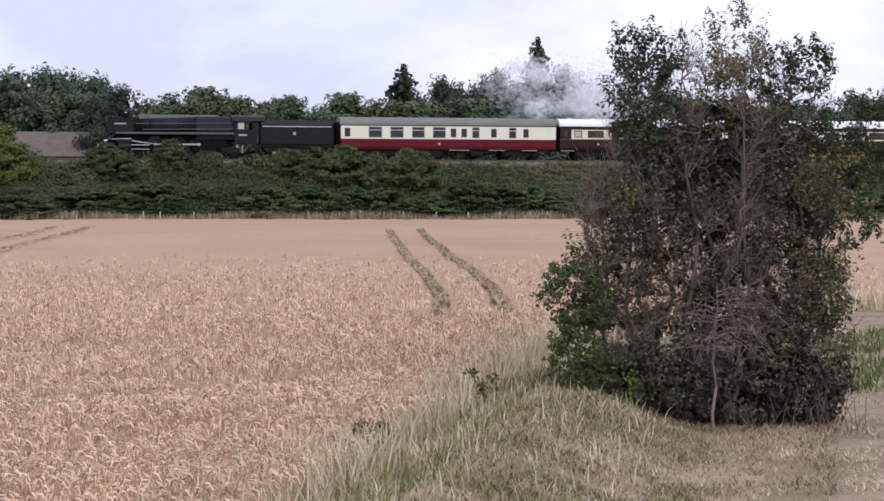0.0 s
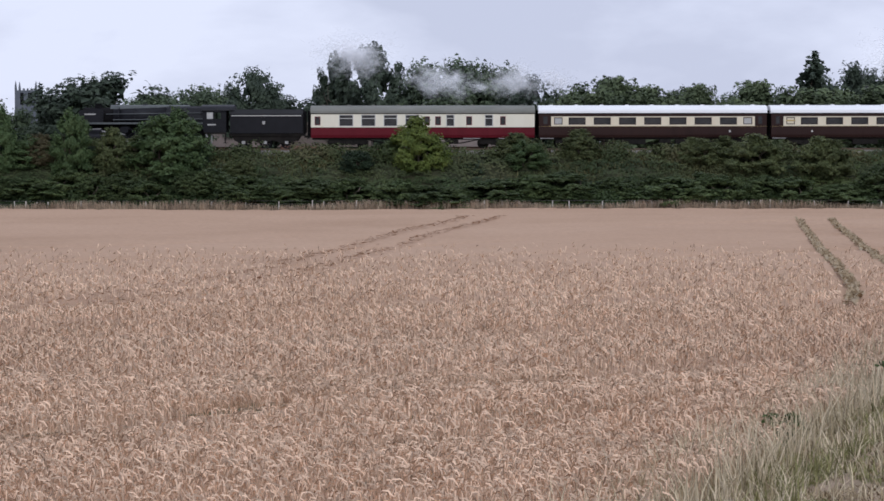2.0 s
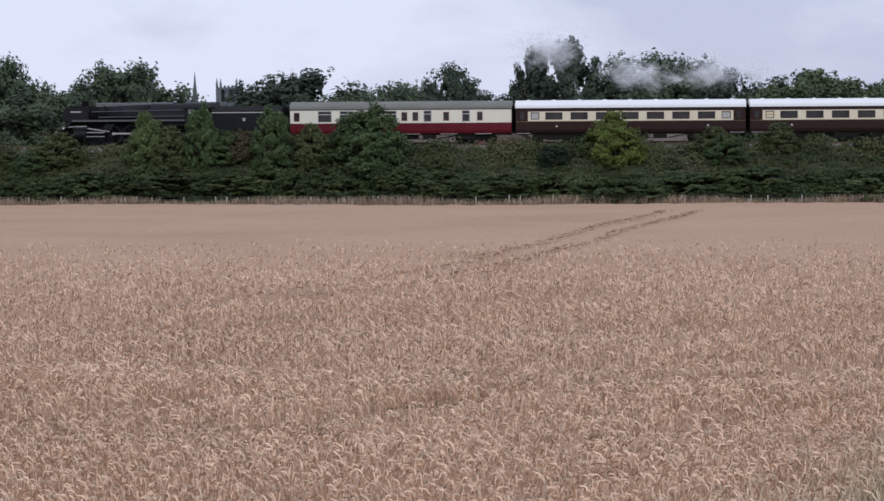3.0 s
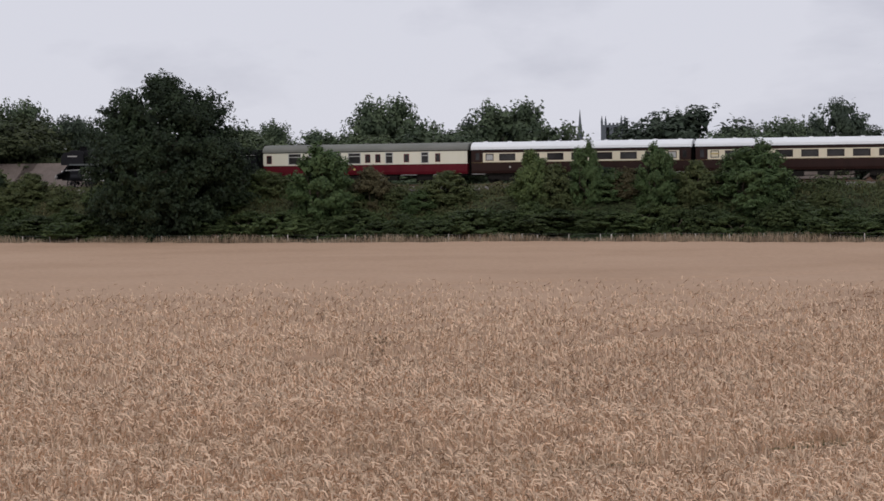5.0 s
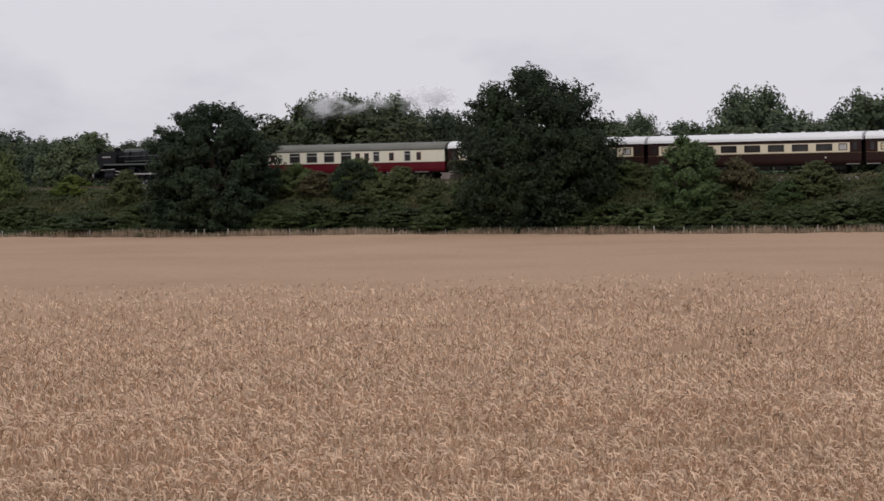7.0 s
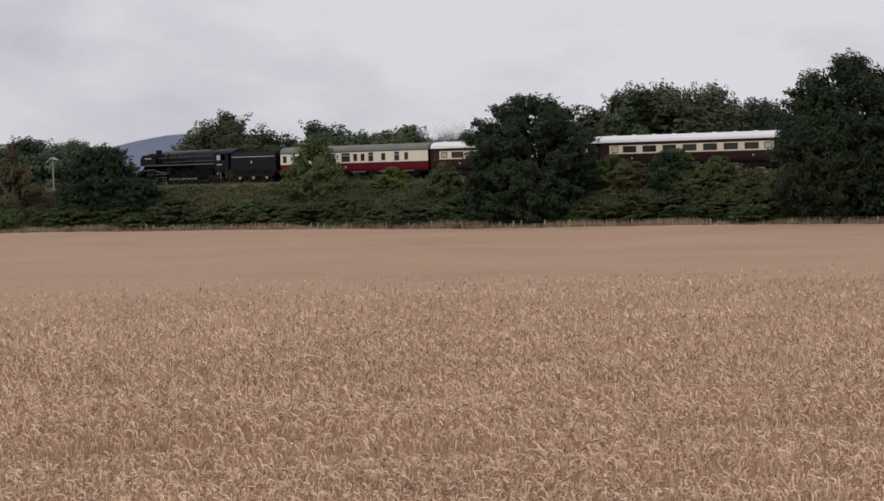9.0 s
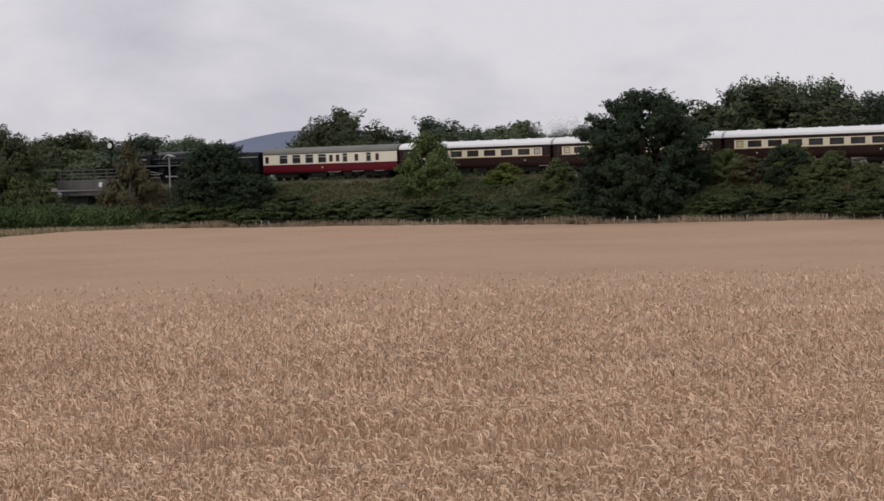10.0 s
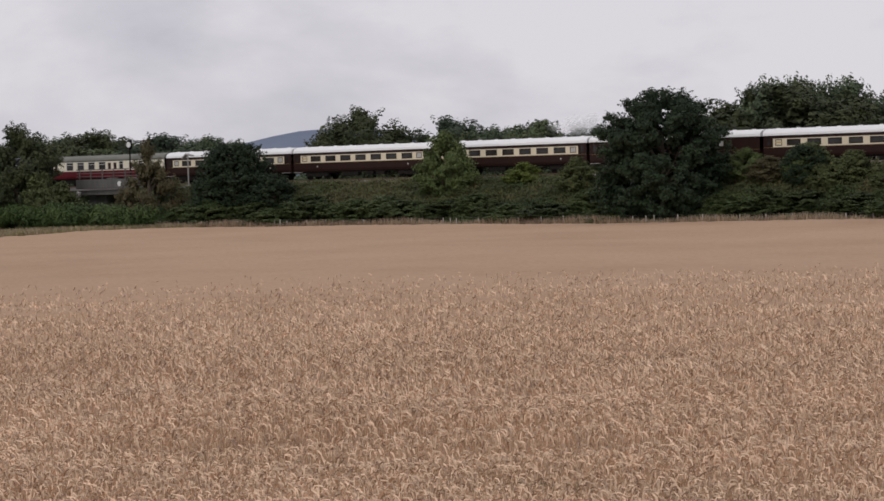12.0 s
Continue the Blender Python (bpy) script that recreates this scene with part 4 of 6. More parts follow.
def build_hedgerow_tree():
    """The half-dead hedgerow tree beside the crop."""
    rng = np.random.default_rng(41)
    ob = thing("hedgerow_tree", "half-dead hedgerow tree, bare grey twigs among green leaves", "tree", m=pose(14.62, 44.4, 0.05))
    tv, tf, wv, wf = [], [], [], []
    up = np.array([0, 0, 1.0])
    for i in range(15):
        u = i / 14
        foot = np.array([-1.9 + 4.0 * u + rng.uniform(-0.2, 0.2), rng.uniform(-0.7, 0.7), 0.0])
        top = np.array([-2.9 + 6.0 * u, rng.uniform(-0.9, 0.9), float(np.interp(u, [0, 0.15, 0.5, 0.62, 0.85, 1], [4.6, 6.8, 8.0, 8.8, 7.2, 5.2])) * rng.uniform(0.86, 1.0)])
        pts = limb(tv, tf, rng, foot, top, 0.065, 0.014, 7, 0.022, 6)
        way = (top - foot) / np.linalg.norm(top - foot)
        for k in range(1, 8):
            for _ in range(6):
                d = way * 0.7 + rng.normal(scale=0.6, size=3) + up * 0.25
                d /= np.linalg.norm(d)
                sub = limb(wv, wf, rng, pts[k], pts[k] + d * rng.uniform(0.6, 1.5) * (1.0 - 0.07 * k), 0.016, 0.006, 3, 0.06, 4)
                for q in sub[1:]:
                    for _ in range(4):
                        d2 = d * 0.8 + rng.normal(scale=0.55, size=3) + up * 0.2
                        d2 /= np.linalg.norm(d2)
                        limb(wv, wf, rng, q, q + d2 * rng.uniform(0.25, 0.65), 0.006, 0.0028, 2, 0.08, 3)
    part_mesh("trunk", mesh_of("trunk", tv, tf, M_BARK, True), ob)
    part_mesh("branch", mesh_of("branch", wv, wf, M_TWIG), ob, "bare grey tangled twigs")
    # dead stem in front, its boughs arching out and down
    dv, df = [], []
    for (x, y, h, count) in ((-0.45, -1.9, 3.2, 30),):
        limb(dv, df, rng, (x, y, -0.1), (x + 0.12, y + 0.25, h), 0.042, 0.012, 6, 0.014, 7)
        for _ in range(count):
            z, t, ln = rng.uniform(0.55, 0.95) * h, rng.uniform(2.6, 6.9), rng.uniform(0.7, 2.0)
            last = np.array([x + 0.06, y + 0.1, z])
            for k in range(1, 6):
                q = k / 5
                nxt = np.array([x + 0.06 + math.cos(t) * ln * q, y + 0.1 + math.sin(t) * ln * q * 0.7, z + ln * (0.45 * q - 0.65 * q * q)]) + rng.normal(scale=0.02, size=3)
                branch(dv, df, last, nxt, 0.014 - 0.002 * k, 0.012 - 0.002 * k, 4)
                if k > 1:
                    limb(dv, df, rng, nxt, nxt + rng.normal(scale=0.22, size=3), 0.006, 0.003, 2, 0.08, 3)
                last = nxt
    for _ in range(34):
        x = rng.uniform(0.2, 3.0)
        limb(dv, df, rng, (x, -1.9 + 0.5 * rng.random(), 0.0), (x + rng.normal(0, 0.4), -2.2, rng.uniform(0.4, 1.2)), 0.010, 0.004, 3, 0.06, 4)
    part_mesh("dead_stem", mesh_of("dead_stem", dv, df, M_DEADWOOD), ob, "pale dead stem with drooping boughs")
    green = [(-3.0, -0.3, 3.0, 0.8, 0.9, 1.1, 90), (-2.9, -0.6, 1.6, 0.8, 0.8, 1.0, 90), (-2.6, -0.2, 0.8, 0.7, 0.6, 0.5, 26),
             (3.3, 0.0, 4.4, 0.75, 0.6, 0.55, 34), (3.6, 0.1, 5.6, 0.6, 0.6, 0.6, 18), (2.9, 0, 3.0, 0.5, 0.7, 0.9, 30)]
    p, nm = leaf_group(rng, green, 30, 0.24, 0.10, 0.4)
    v, f = quads(p, nm, 0.066, rng)
    part_mesh("crown", mesh_of("crown", v, f, M_NEARLEAF), ob, "fresh green leaves round the edge")
    high = [(-1.5, 0.0, 7.2, 0.8, 0.7, 1.1, 130), (-2.0, 0.0, 8.2, 0.25, 0.3, 0.45, 10), (-1.35, 0.0, 8.3, 0.3, 0.3, 0.5, 12), (-0.7, 0, 8.1, 0.2, 0.3, 0.4, 6), (-1.5, 0.1, 6.1, 0.7, 0.6, 0.6, 50),
            (2.2, 0, 7.8, 0.6, 0.5, 0.6, 50), (2.6, 0, 8.3, 0.25, 0.3, 0.3, 8), (1.5, 0, 7.6, 0.5, 0.5, 0.5, 16), (3.6, 0, 6.9, 0.6, 0.4, 0.3, 16), (2.8, 0, 6.4, 0.7, 0.5, 0.6, 44), (3.6, 0.2, 5.9, 0.8, 0.5, 0.8, 60), (0.6, 0.3, 7.2, 1.0, 0.5, 0.8, 50)]
    p, nm = leaf_group(rng, high, 30, 0.26, 0.10, 0.7)
    v, f = quads(p, nm, 0.064, rng)
    part_mesh("top_leaves", mesh_of("top_leaves", v, f, M_NEARTOP), ob, "grey-green leaf sprays at the top")
    yellow = [(0.5, 0, 8.2, 0.8, 0.6, 0.9, 110), (0.7, 0, 9.1, 0.25, 0.3, 0.4, 8), (0.4, -0.3, 7.0, 1.2, 0.7, 0.8, 60), (2.6, -0.6, 5.3, 0.9, 0.6, 0.9, 44), (-2.2, -0.6, 4.9, 0.4, 0.4, 0.5, 12), (0.9, -1.2, 1.6, 0.5, 0.4, 0.6, 10), (2.2, -0.9, 3.4, 0.9, 0.5, 1.0, 26)]
    p, nm = leaf_group(rng, yellow, 16, 0.24, 0.09, 0.9)
    v, f = quads(p, nm, 0.056, rng)
    part_mesh("yellow_leaves", mesh_of("yellow_leaves", v, f, M_NEAROLIVE), ob, "sparse yellowing leaves on the upper twigs")
    dull = [(1.7, 0.1, 6.2, 1.0, 0.7, 0.8, 110), (-0.3, 0.1, 6.0, 0.8, 0.6, 0.6, 50), (-2.3, -0.1, 4.5, 0.6, 0.8, 1.0, 80), (0.3, 0, 6.2, 1.9, 0.9, 0.9, 170), (-1.2, -0.1, 4.9, 1.5, 1.0, 1.0, 190), (1.6, -0.1, 4.9, 1.7, 1.0, 1.1, 240), (-1.5, -0.2, 3.2, 1.6, 1.2, 1.2, 190), (1.5, -0.5, 3.2, 1.8, 1.3, 1.3, 300), (2.0, -0.5, 1.5, 1.3, 1.2, 1.1, 190), (-0.8, -0.5, 1.4, 1.5, 1.2, 1.1, 110), (1.0, -0.9, 0.7, 2.0, 0.9, 0.6, 90)]
    p, nm = leaf_group(rng, dull, 17, 0.26, 0.12, 0.6)
    v, f = quads(p, nm, 0.062, rng)
    part_mesh("dull_leaves", mesh_of("dull_leaves", v, f, M_NEARDULL), ob, "dull olive sparse leaves")
    # inner leaves brownish and darkened, the crown's inner shade put into the colour
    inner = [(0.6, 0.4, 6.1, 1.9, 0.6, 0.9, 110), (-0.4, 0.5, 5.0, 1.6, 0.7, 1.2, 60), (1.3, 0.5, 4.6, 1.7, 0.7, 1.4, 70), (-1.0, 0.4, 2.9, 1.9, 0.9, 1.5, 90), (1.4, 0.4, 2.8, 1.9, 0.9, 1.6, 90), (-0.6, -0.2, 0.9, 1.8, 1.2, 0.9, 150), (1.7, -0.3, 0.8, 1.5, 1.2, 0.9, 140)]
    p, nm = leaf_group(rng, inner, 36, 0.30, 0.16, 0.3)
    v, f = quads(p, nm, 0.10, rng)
    part_mesh("inner_leaves", mesh_of("inner_leaves", v, f, M_NEARSHADE), ob, "brownish inner leaves, darkened with the crown's inner shade")


M_NEARTOP = leaf_material("grey_green_leaves", (0.045, 0.060, 0.030), (0.085, 0.105, 0.050), scale=1.1)
M_DEADWOOD = material("pale_dead_wood", [(0.135, 0.10, 0.088), (0.24, 0.185, 0.16)], 2, 0.9, island=0.3)
M_NEARLEAF = leaf_material("hedgerow_leaves", (0.050, 0.078, 0.026), (0.115, 0.142, 0.048), scale=1.1)
M_NEAROLIVE = leaf_material("yellowing_hedgerow_leaves", (0.15, 0.13, 0.05), (0.32, 0.265, 0.11), scale=1.1)
M_NEARSHADE = leaf_material("brown_leaves_inner_shade", (0.032, 0.029, 0.024), (0.064, 0.056, 0.044), scale=1.1)
M_NETTLE = leaf_material("nettle_leaves", (0.075, 0.125, 0.035), (0.13, 0.19, 0.055), scale=1.1)
M_DRYLEAF = leaf_material("dry_thistle_leaves", (0.20, 0.15, 0.09), (0.32, 0.24, 0.15), scale=1.1)
M_NEARDULL = leaf_material("dull_hedgerow_leaves", (0.070, 0.066, 0.044), (0.150, 0.136, 0.086), scale=1.1)


# ---- train ----
PITCH = [0.0, 20.1, 40.55, 61.0, 81.45, 101.9]
SPEED, START = 19.335, 27.75


def wheel_mesh(name, r, spokes, mat):
    """A spoked wheel with a flanged tyre, axle along y."""
    bm = bmesh.new()
    seg = 28
    prof = [(r * 0.86, -0.06), (r, -0.06), (r, 0.04), (r + 0.03, 0.05), (r + 0.03, 0.07), (r * 0.86, 0.07)]
    rings = []
    for y_r, y in prof:
        rings.append([bm.verts.new((y_r * math.cos(2 * math.pi * i / seg), y, y_r * math.sin(2 * math.pi * i / seg))) for i in range(seg)])
    for k in range(len(prof)):
        a, b = rings[k], rings[(k + 1) % len(prof)]
        for i in range(seg):
            bm.faces.new((a[i], a[(i + 1) % seg], b[(i + 1) % seg], b[i]))
    tube(bm, (0, -0.09, 0), (0, 0.09, 0), r * 0.18, seg=12)
    if spokes:
        for i in range(spokes):
            t = 2 * math.pi * i / spokes
            tube(bm, (0.1 * r * math.cos(t), 0, 0.1 * r * math.sin(t)), (0.9 * r * math.cos(t), 0, 0.9 * r * math.sin(t)), 0.045, 0.03, seg=5)
    else:
        tube(bm, (0, -0.03, 0), (0, 0.03, 0), r * 0.9, seg=seg)
    bmesh.ops.recalc_face_normals(bm, faces=bm.faces[:])
    me = bpy.data.meshes.new(name)
    bm.to_mesh(me)
    bm.free()
    me.materials.append(mat)
    return me


SPINNING = []   # wheel, radius, place on its vehicle
RODS = []
MOVERS = []     # vehicle, distance of its front behind the tender's rear
WHEELS = {}


def wheels_at(parent, x, r, spokes=0, y_half=0.75):
    key = (r, spokes)
    if key not in WHEELS:
        WHEELS[key] = wheel_mesh("wheel", r, spokes, M_UNDER if not spokes else M_BLACK)
    for y, turn in ((-y_half, 0), (y_half, 180)):
        w = part_mesh("wheel", WHEELS[key], parent, m=pose(x, y, r, 0, 0, turn))
        if y < 0:
            SPINNING.append((w, r, (x, y, r)))


def bogie(parent, x, base=2.6):
    bg = part_mesh("bogie", bogie_mesh(base), parent, m=pose(x, 0, 0))
    for dx in (-base / 2, base / 2):
        wheels_at(bg, dx, 0.46)
    return bg


BOGIES = {}


def bogie_mesh(base):
    if base not in BOGIES:
        bm = bmesh.new()
        for y in (-1.02, 1.02):
            extrude_y(bm, [(-base / 2 - 0.5, 0.62), (-base / 2 - 0.4, 0.42), (-base / 2 + 0.45, 0.42), (-0.5, 0.30), (0.5, 0.30), (base / 2 - 0.45, 0.42), (base / 2 + 0.4, 0.42), (base / 2 + 0.5, 0.62), (base / 2 + 0.2, 0.78), (-base / 2 - 0.2, 0.78)], y - 0.06, y + 0.06)
            for dx in (-base / 2, base / 2):
                box(bm, dx - 0.16, dx + 0.16, y - 0.12, y + 0.12, 0.34, 0.62, 0.02)
            tube(bm, (-0.3, y * 1.02, 0.36), (-0.3, y * 1.02, 0.74), 0.09, seg=8)
            tube(bm, (0.3, y * 1.02, 0.36), (0.3, y * 1.02, 0.74), 0.09, seg=8)
        box(bm, -0.4, 0.4, -1.0, 1.0, 0.55, 0.85)
        me = bpy.data.meshes.new("bogie")
        bm.to_mesh(me)
        bm.free()
        me.materials.append(M_UNDER)
        BOGIES[base] = me
    return BOGIES[base]


HALF = 1.38


def roof_profile(z0, top, half):
    pts = []
    for i in range(15):
        t = math.pi * i / 14
        pts.append((half * math.cos(t), z0 + (top - z0) * math.sin(t) ** 0.75))
    return pts


def pierced(x0, x1, z0, z1, holes, side):
    """One side panel with its window openings cut through, 7 cm thick."""
    xs = sorted({x0, x1} | {v for h in holes for v in h[:2]})
    zs = sorted({z0, z1} | {v for h in holes for v in h[2:4]})
    bm = bmesh.new()
    grid = {}
    for a, b in zip(xs, xs[1:]):
        for c, d in zip(zs, zs[1:]):
            mx, mz = (a + b) / 2, (c + d) / 2
            if any(h[0] < mx < h[1] and h[2] < mz < h[3] for h in holes):
                continue
            corners = []
            for x, z in ((a, c), (b, c), (b, d), (a, d)):
                if (x, z) not in grid:
                    grid[(x, z)] = bm.verts.new((x, side * HALF, z))
                corners.append(grid[(x, z)])
            bm.faces.new(corners)
    made = bmesh.ops.extrude_face_region(bm, geom=bm.faces[:])
    bmesh.ops.translate(bm, verts=[g for g in made["geom"] if isinstance(g, bmesh.types.BMVert)], vec=(0, -side * 0.07, 0))
    bmesh.ops.recalc_face_normals(bm, faces=bm.faces[:])
    return bm


def coach(name, label, length, windows, upper, lower, roof_mat, doors=(), steps=(), blank_upper=(), category="railway coach", z_waist=1.86, fascia=0.0):
    """windows: x from, x to, z from, z to, glass, and whether it has a top light. x runs back from the coach's front end."""
    ob = thing(name, label, category, "coaches of the train")
    z_bot, z_can, z_top = 0.95, 3.08, 3.80
    bm = bmesh.new()
    extrude_x(bm, [(-HALF + 0.06, z_bot), (-HALF, z_bot + 0.25), (-HALF, z_waist), (HALF, z_waist), (HALF, z_bot + 0.25), (HALF - 0.06, z_bot)], 0, length)
    part("lower_body", bm, lower, ob)
    wins = sorted(windows)
    ends = sorted(set([0.0, length] + [c for r in blank_upper for c in r]))
    for side in (-1, 1):
        for p, q in zip(ends, ends[1:]):
            dark = any(r[0] - 1e-6 <= p and q <= r[1] + 1e-6 for r in blank_upper)
            holes = [w for w in wins if w[0] >= p and w[1] <= q]
            top = z_can if dark or not fascia else fascia
            part("end_panel" if dark else "upper_side", pierced(p, q, z_waist + 0.002, top, holes, side), lower if dark else upper, ob)
            if fascia and not dark:
                bm = bmesh.new()
                y0, y1 = sorted((side * HALF, side * (HALF - 0.07)))
                box(bm, p, q, y0, y1, fascia + 0.002, z_can)
                part("fascia", bm, lower, ob)
    for x0, x1, z0, z1, glass, light in wins:
        for side in (-1, 1):
            yo, yi = side * (HALF - 0.03), side * (HALF - 0.05)
            bm = bmesh.new()
            box(bm, x0, x1, min(yo, yi), max(yo, yi), z0, z1)
            win = part("window", bm, glass, ob)
            if side < 0:
                bm = bmesh.new()
                fw = 0.045
                y0, y1 = -HALF - 0.004, -HALF + 0.03
                box(bm, x0 - 0.02, x1 + 0.02, y0, y1, z0 - 0.02, z0 + fw)
                box(bm, x0 - 0.02, x1 + 0.02, y0, y1, z1 - fw, z1 + 0.02)
                box(bm, x0 - 0.02, x0 + fw, y0, y1, z0 + fw, z1 - fw)
                box(bm, x1 - fw, x1 + 0.02, y0, y1, z0 + fw, z1 - fw)
                if light:
                    box(bm, x0 + fw, x1 - fw, y0, y1, z1 - 0.34, z1 - 0.28)
                part("window_frame", bm, M_FRAME if light else lower, win)
    bm = bmesh.new()
    extrude_x(bm, roof_profile(z_can + 0.002, z_top, HALF + 0.02), -0.05, length + 0.05)
    roof = part("roof", bm, roof_mat, ob, smooth=False)
    bm = bmesh.new()
    box(bm, -0.16, 0.16, -0.15, 0.15, -0.1, 0.05, 0.02)
    vent = part("roof_vent", bm, roof_mat, roof)
    vent.matrix_basis = pose(length / 18, -0.35, z_top)
    for k in range(1, 9):
        part_mesh("roof_vent", vent.data, roof, m=pose(length * (k + 0.5) / 9, -0.35, z_top))
    bm = bmesh.new()
    box(bm, 0, length, -HALF - 0.03, -HALF, z_can - 0.05, z_can + 0.02)
    part("gutter", bm, M_UNDER, ob)
    bm = bmesh.new()
    box(bm, 0.02, length - 0.02, -HALF - 0.006, -HALF + 0.01, z_waist - 0.040, z_waist - 0.028)
    part("lining", bm, M_GOLD if upper is M_PCREAM or upper is M_UMBER else M_BLACK, ob)
    for x0, x1 in ((-0.33, 0.0), (length, length + 0.33)):
        bm = bmesh.new()
        box(bm, x0, x1, -0.55, 0.55, 1.05, 3.35, 0.05)
        part("gangway", bm, M_SOOTSHADE, ob)
    bm = bmesh.new()
    box(bm, 0.1, length - 0.1, -1.15, 1.15, 0.78, 0.945)
    part("underframe", bm, M_UNDER, ob)
    for x0, x1, z0 in ((length * 0.36, length * 0.47, 0.35), (length * 0.53, length * 0.58, 0.45), (length * 0.60, length * 0.66, 0.40)):
        bm = bmesh.new()
        box(bm, x0, x1, -1.2, -0.5, z0, 0.775, 0.03)
        part("equipment_box", bm, M_UNDER, ob)
    bm = bmesh.new()
    for y in (-0.8, 0.8):
        extrude_y(bm, [(length * 0.24, 0.775), (length * 0.33, 0.42), (length * 0.67, 0.42), (length * 0.76, 0.775), (length * 0.74, 0.775), (length * 0.66, 0.48), (length * 0.34, 0.48), (length * 0.26, 0.775)], y - 0.03, y + 0.03)
    part("truss", bm, M_UNDER, ob)
    for x0, x1 in steps:
        bm = bmesh.new()
        box(bm, x0, x1, -HALF - 0.14, -HALF + 0.1, 0.86, 0.91)
        part("footboard", bm, M_STEP, ob)
    for x in doors:
        bm = bmesh.new()
        box(bm, x + 0.62, x + 0.70, -HALF - 0.03, -HALF, 1.9, 1.95, 0.01)
        part("door_handle", bm, M_GOLD, ob)
    for x in (0.0, length):
        s = -1 if x == 0 else 1
        for y in (-0.87, 0.87):
            bm = bmesh.new()
            tube(bm, (x, y, 1.05), (x + s * 0.28, y, 1.05), 0.09, seg=10)
            tube(bm, (x + s * 0.28, y, 1.05), (x + s * 0.32, y, 1.05), 0.23, seg=14)
            part("buffer", bm, M_UNDER, ob)
    bogie(ob, 3.2)
    bogie(ob, length - 3.2)
    return ob


def brake_coach():
    W = [(0.35, 0.82, 2.07, 2.80), (9.96, 10.43, 2.07, 2.80), (10.94, 11.4, 2.07, 2.80), (13.67, 14.14, 2.07, 2.80), (16.66, 17.1, 2.07, 2.80)]
    B = [(2.48, 3.71), (4.43, 5.66), (6.40, 7.58), (8.30, 9.50), (11.9, 12.6), (15.3, 16.0)]
    wins = [(a, b, c, d, M_GLASS, False) for a, b, c, d in W] + [(a, b, 1.96, 2.96, M_GLASS, True) for a, b in B]
    ob = coach("brake_coach", "crimson and cream coach with a grey-green roof", 19.66, wins, M_CREAM, M_MAROON, M_ROOFGREY, doors=(0.3, 10.3, 13.0, 16.0), steps=((9.8, 11.6), (13.4, 14.9), (16.5, 17.9)))
    bm = bmesh.new()
    tube(bm, (8.9, -HALF - 0.008, 1.45), (8.9, -HALF, 1.45), 0.12, seg=14)
    part("crest", bm, M_GOLD, ob)
    return ob


def dining_coach(k):
    L = 20.05
    wins = [(2.62 + 2.22 * i, 4.08 + 2.22 * i, 2.10, 2.70, M_GLASS, False) for i in range(7)]
    wins += [(1.35, 2.05, 2.12, 2.70, M_PALE if k == 0 else M_PCREAM, False), (18.0, 18.75, 2.12, 2.70, M_PALE, False), (0.35, 0.80, 2.1, 2.85, M_GLASS, False), (19.25, 19.7, 2.1, 2.85, M_GLASS, False)]
    ob = coach("dining_coach", "umber and ivory dining coach with a white roof", L, wins, M_PCREAM, M_UMBER, M_ROOFWHITE, doors=(0.3,), steps=((0.1, 1.3), (18.7, 19.9)), blank_upper=((0.0, 1.07), (19.0, L)), z_waist=1.95, fascia=2.80)
    for x in (3.6, 16.8):
        bm = bmesh.new()
        tube(bm, (x, -HALF - 0.008, 1.5), (x, -HALF, 1.5), 0.09, seg=12)
        part("crest", bm, M_FRAME, ob)
    if k:
        bm = bmesh.new()
        box(bm, 1.30, 2.10, -HALF - 0.008, -HALF, 2.38, 2.48)
        part("name_bar", bm, M_GOLD, ob)
    return ob


def kitchen_coach():
    wins = [(2.6, 3.2, 2.2, 2.8, M_PALE, False), (4.2, 4.75, 2.2, 2.8, M_PALE, False), (7.0, 8.2, 2.15, 2.8, M_GLASS, False), (11.0, 12.2, 2.15, 2.8, M_GLASS, False), (15.4, 16.0, 2.2, 2.8, M_PALE, False), (0.35, 0.8, 2.1, 2.85, M_GLASS, False)]
    return coach("kitchen_coach", "plain umber kitchen coach with a white roof", 20.05, wins, M_UMBER, M_UMBER, M_ROOFWHITE, steps=((0.1, 1.3), (4.6, 6.4)))


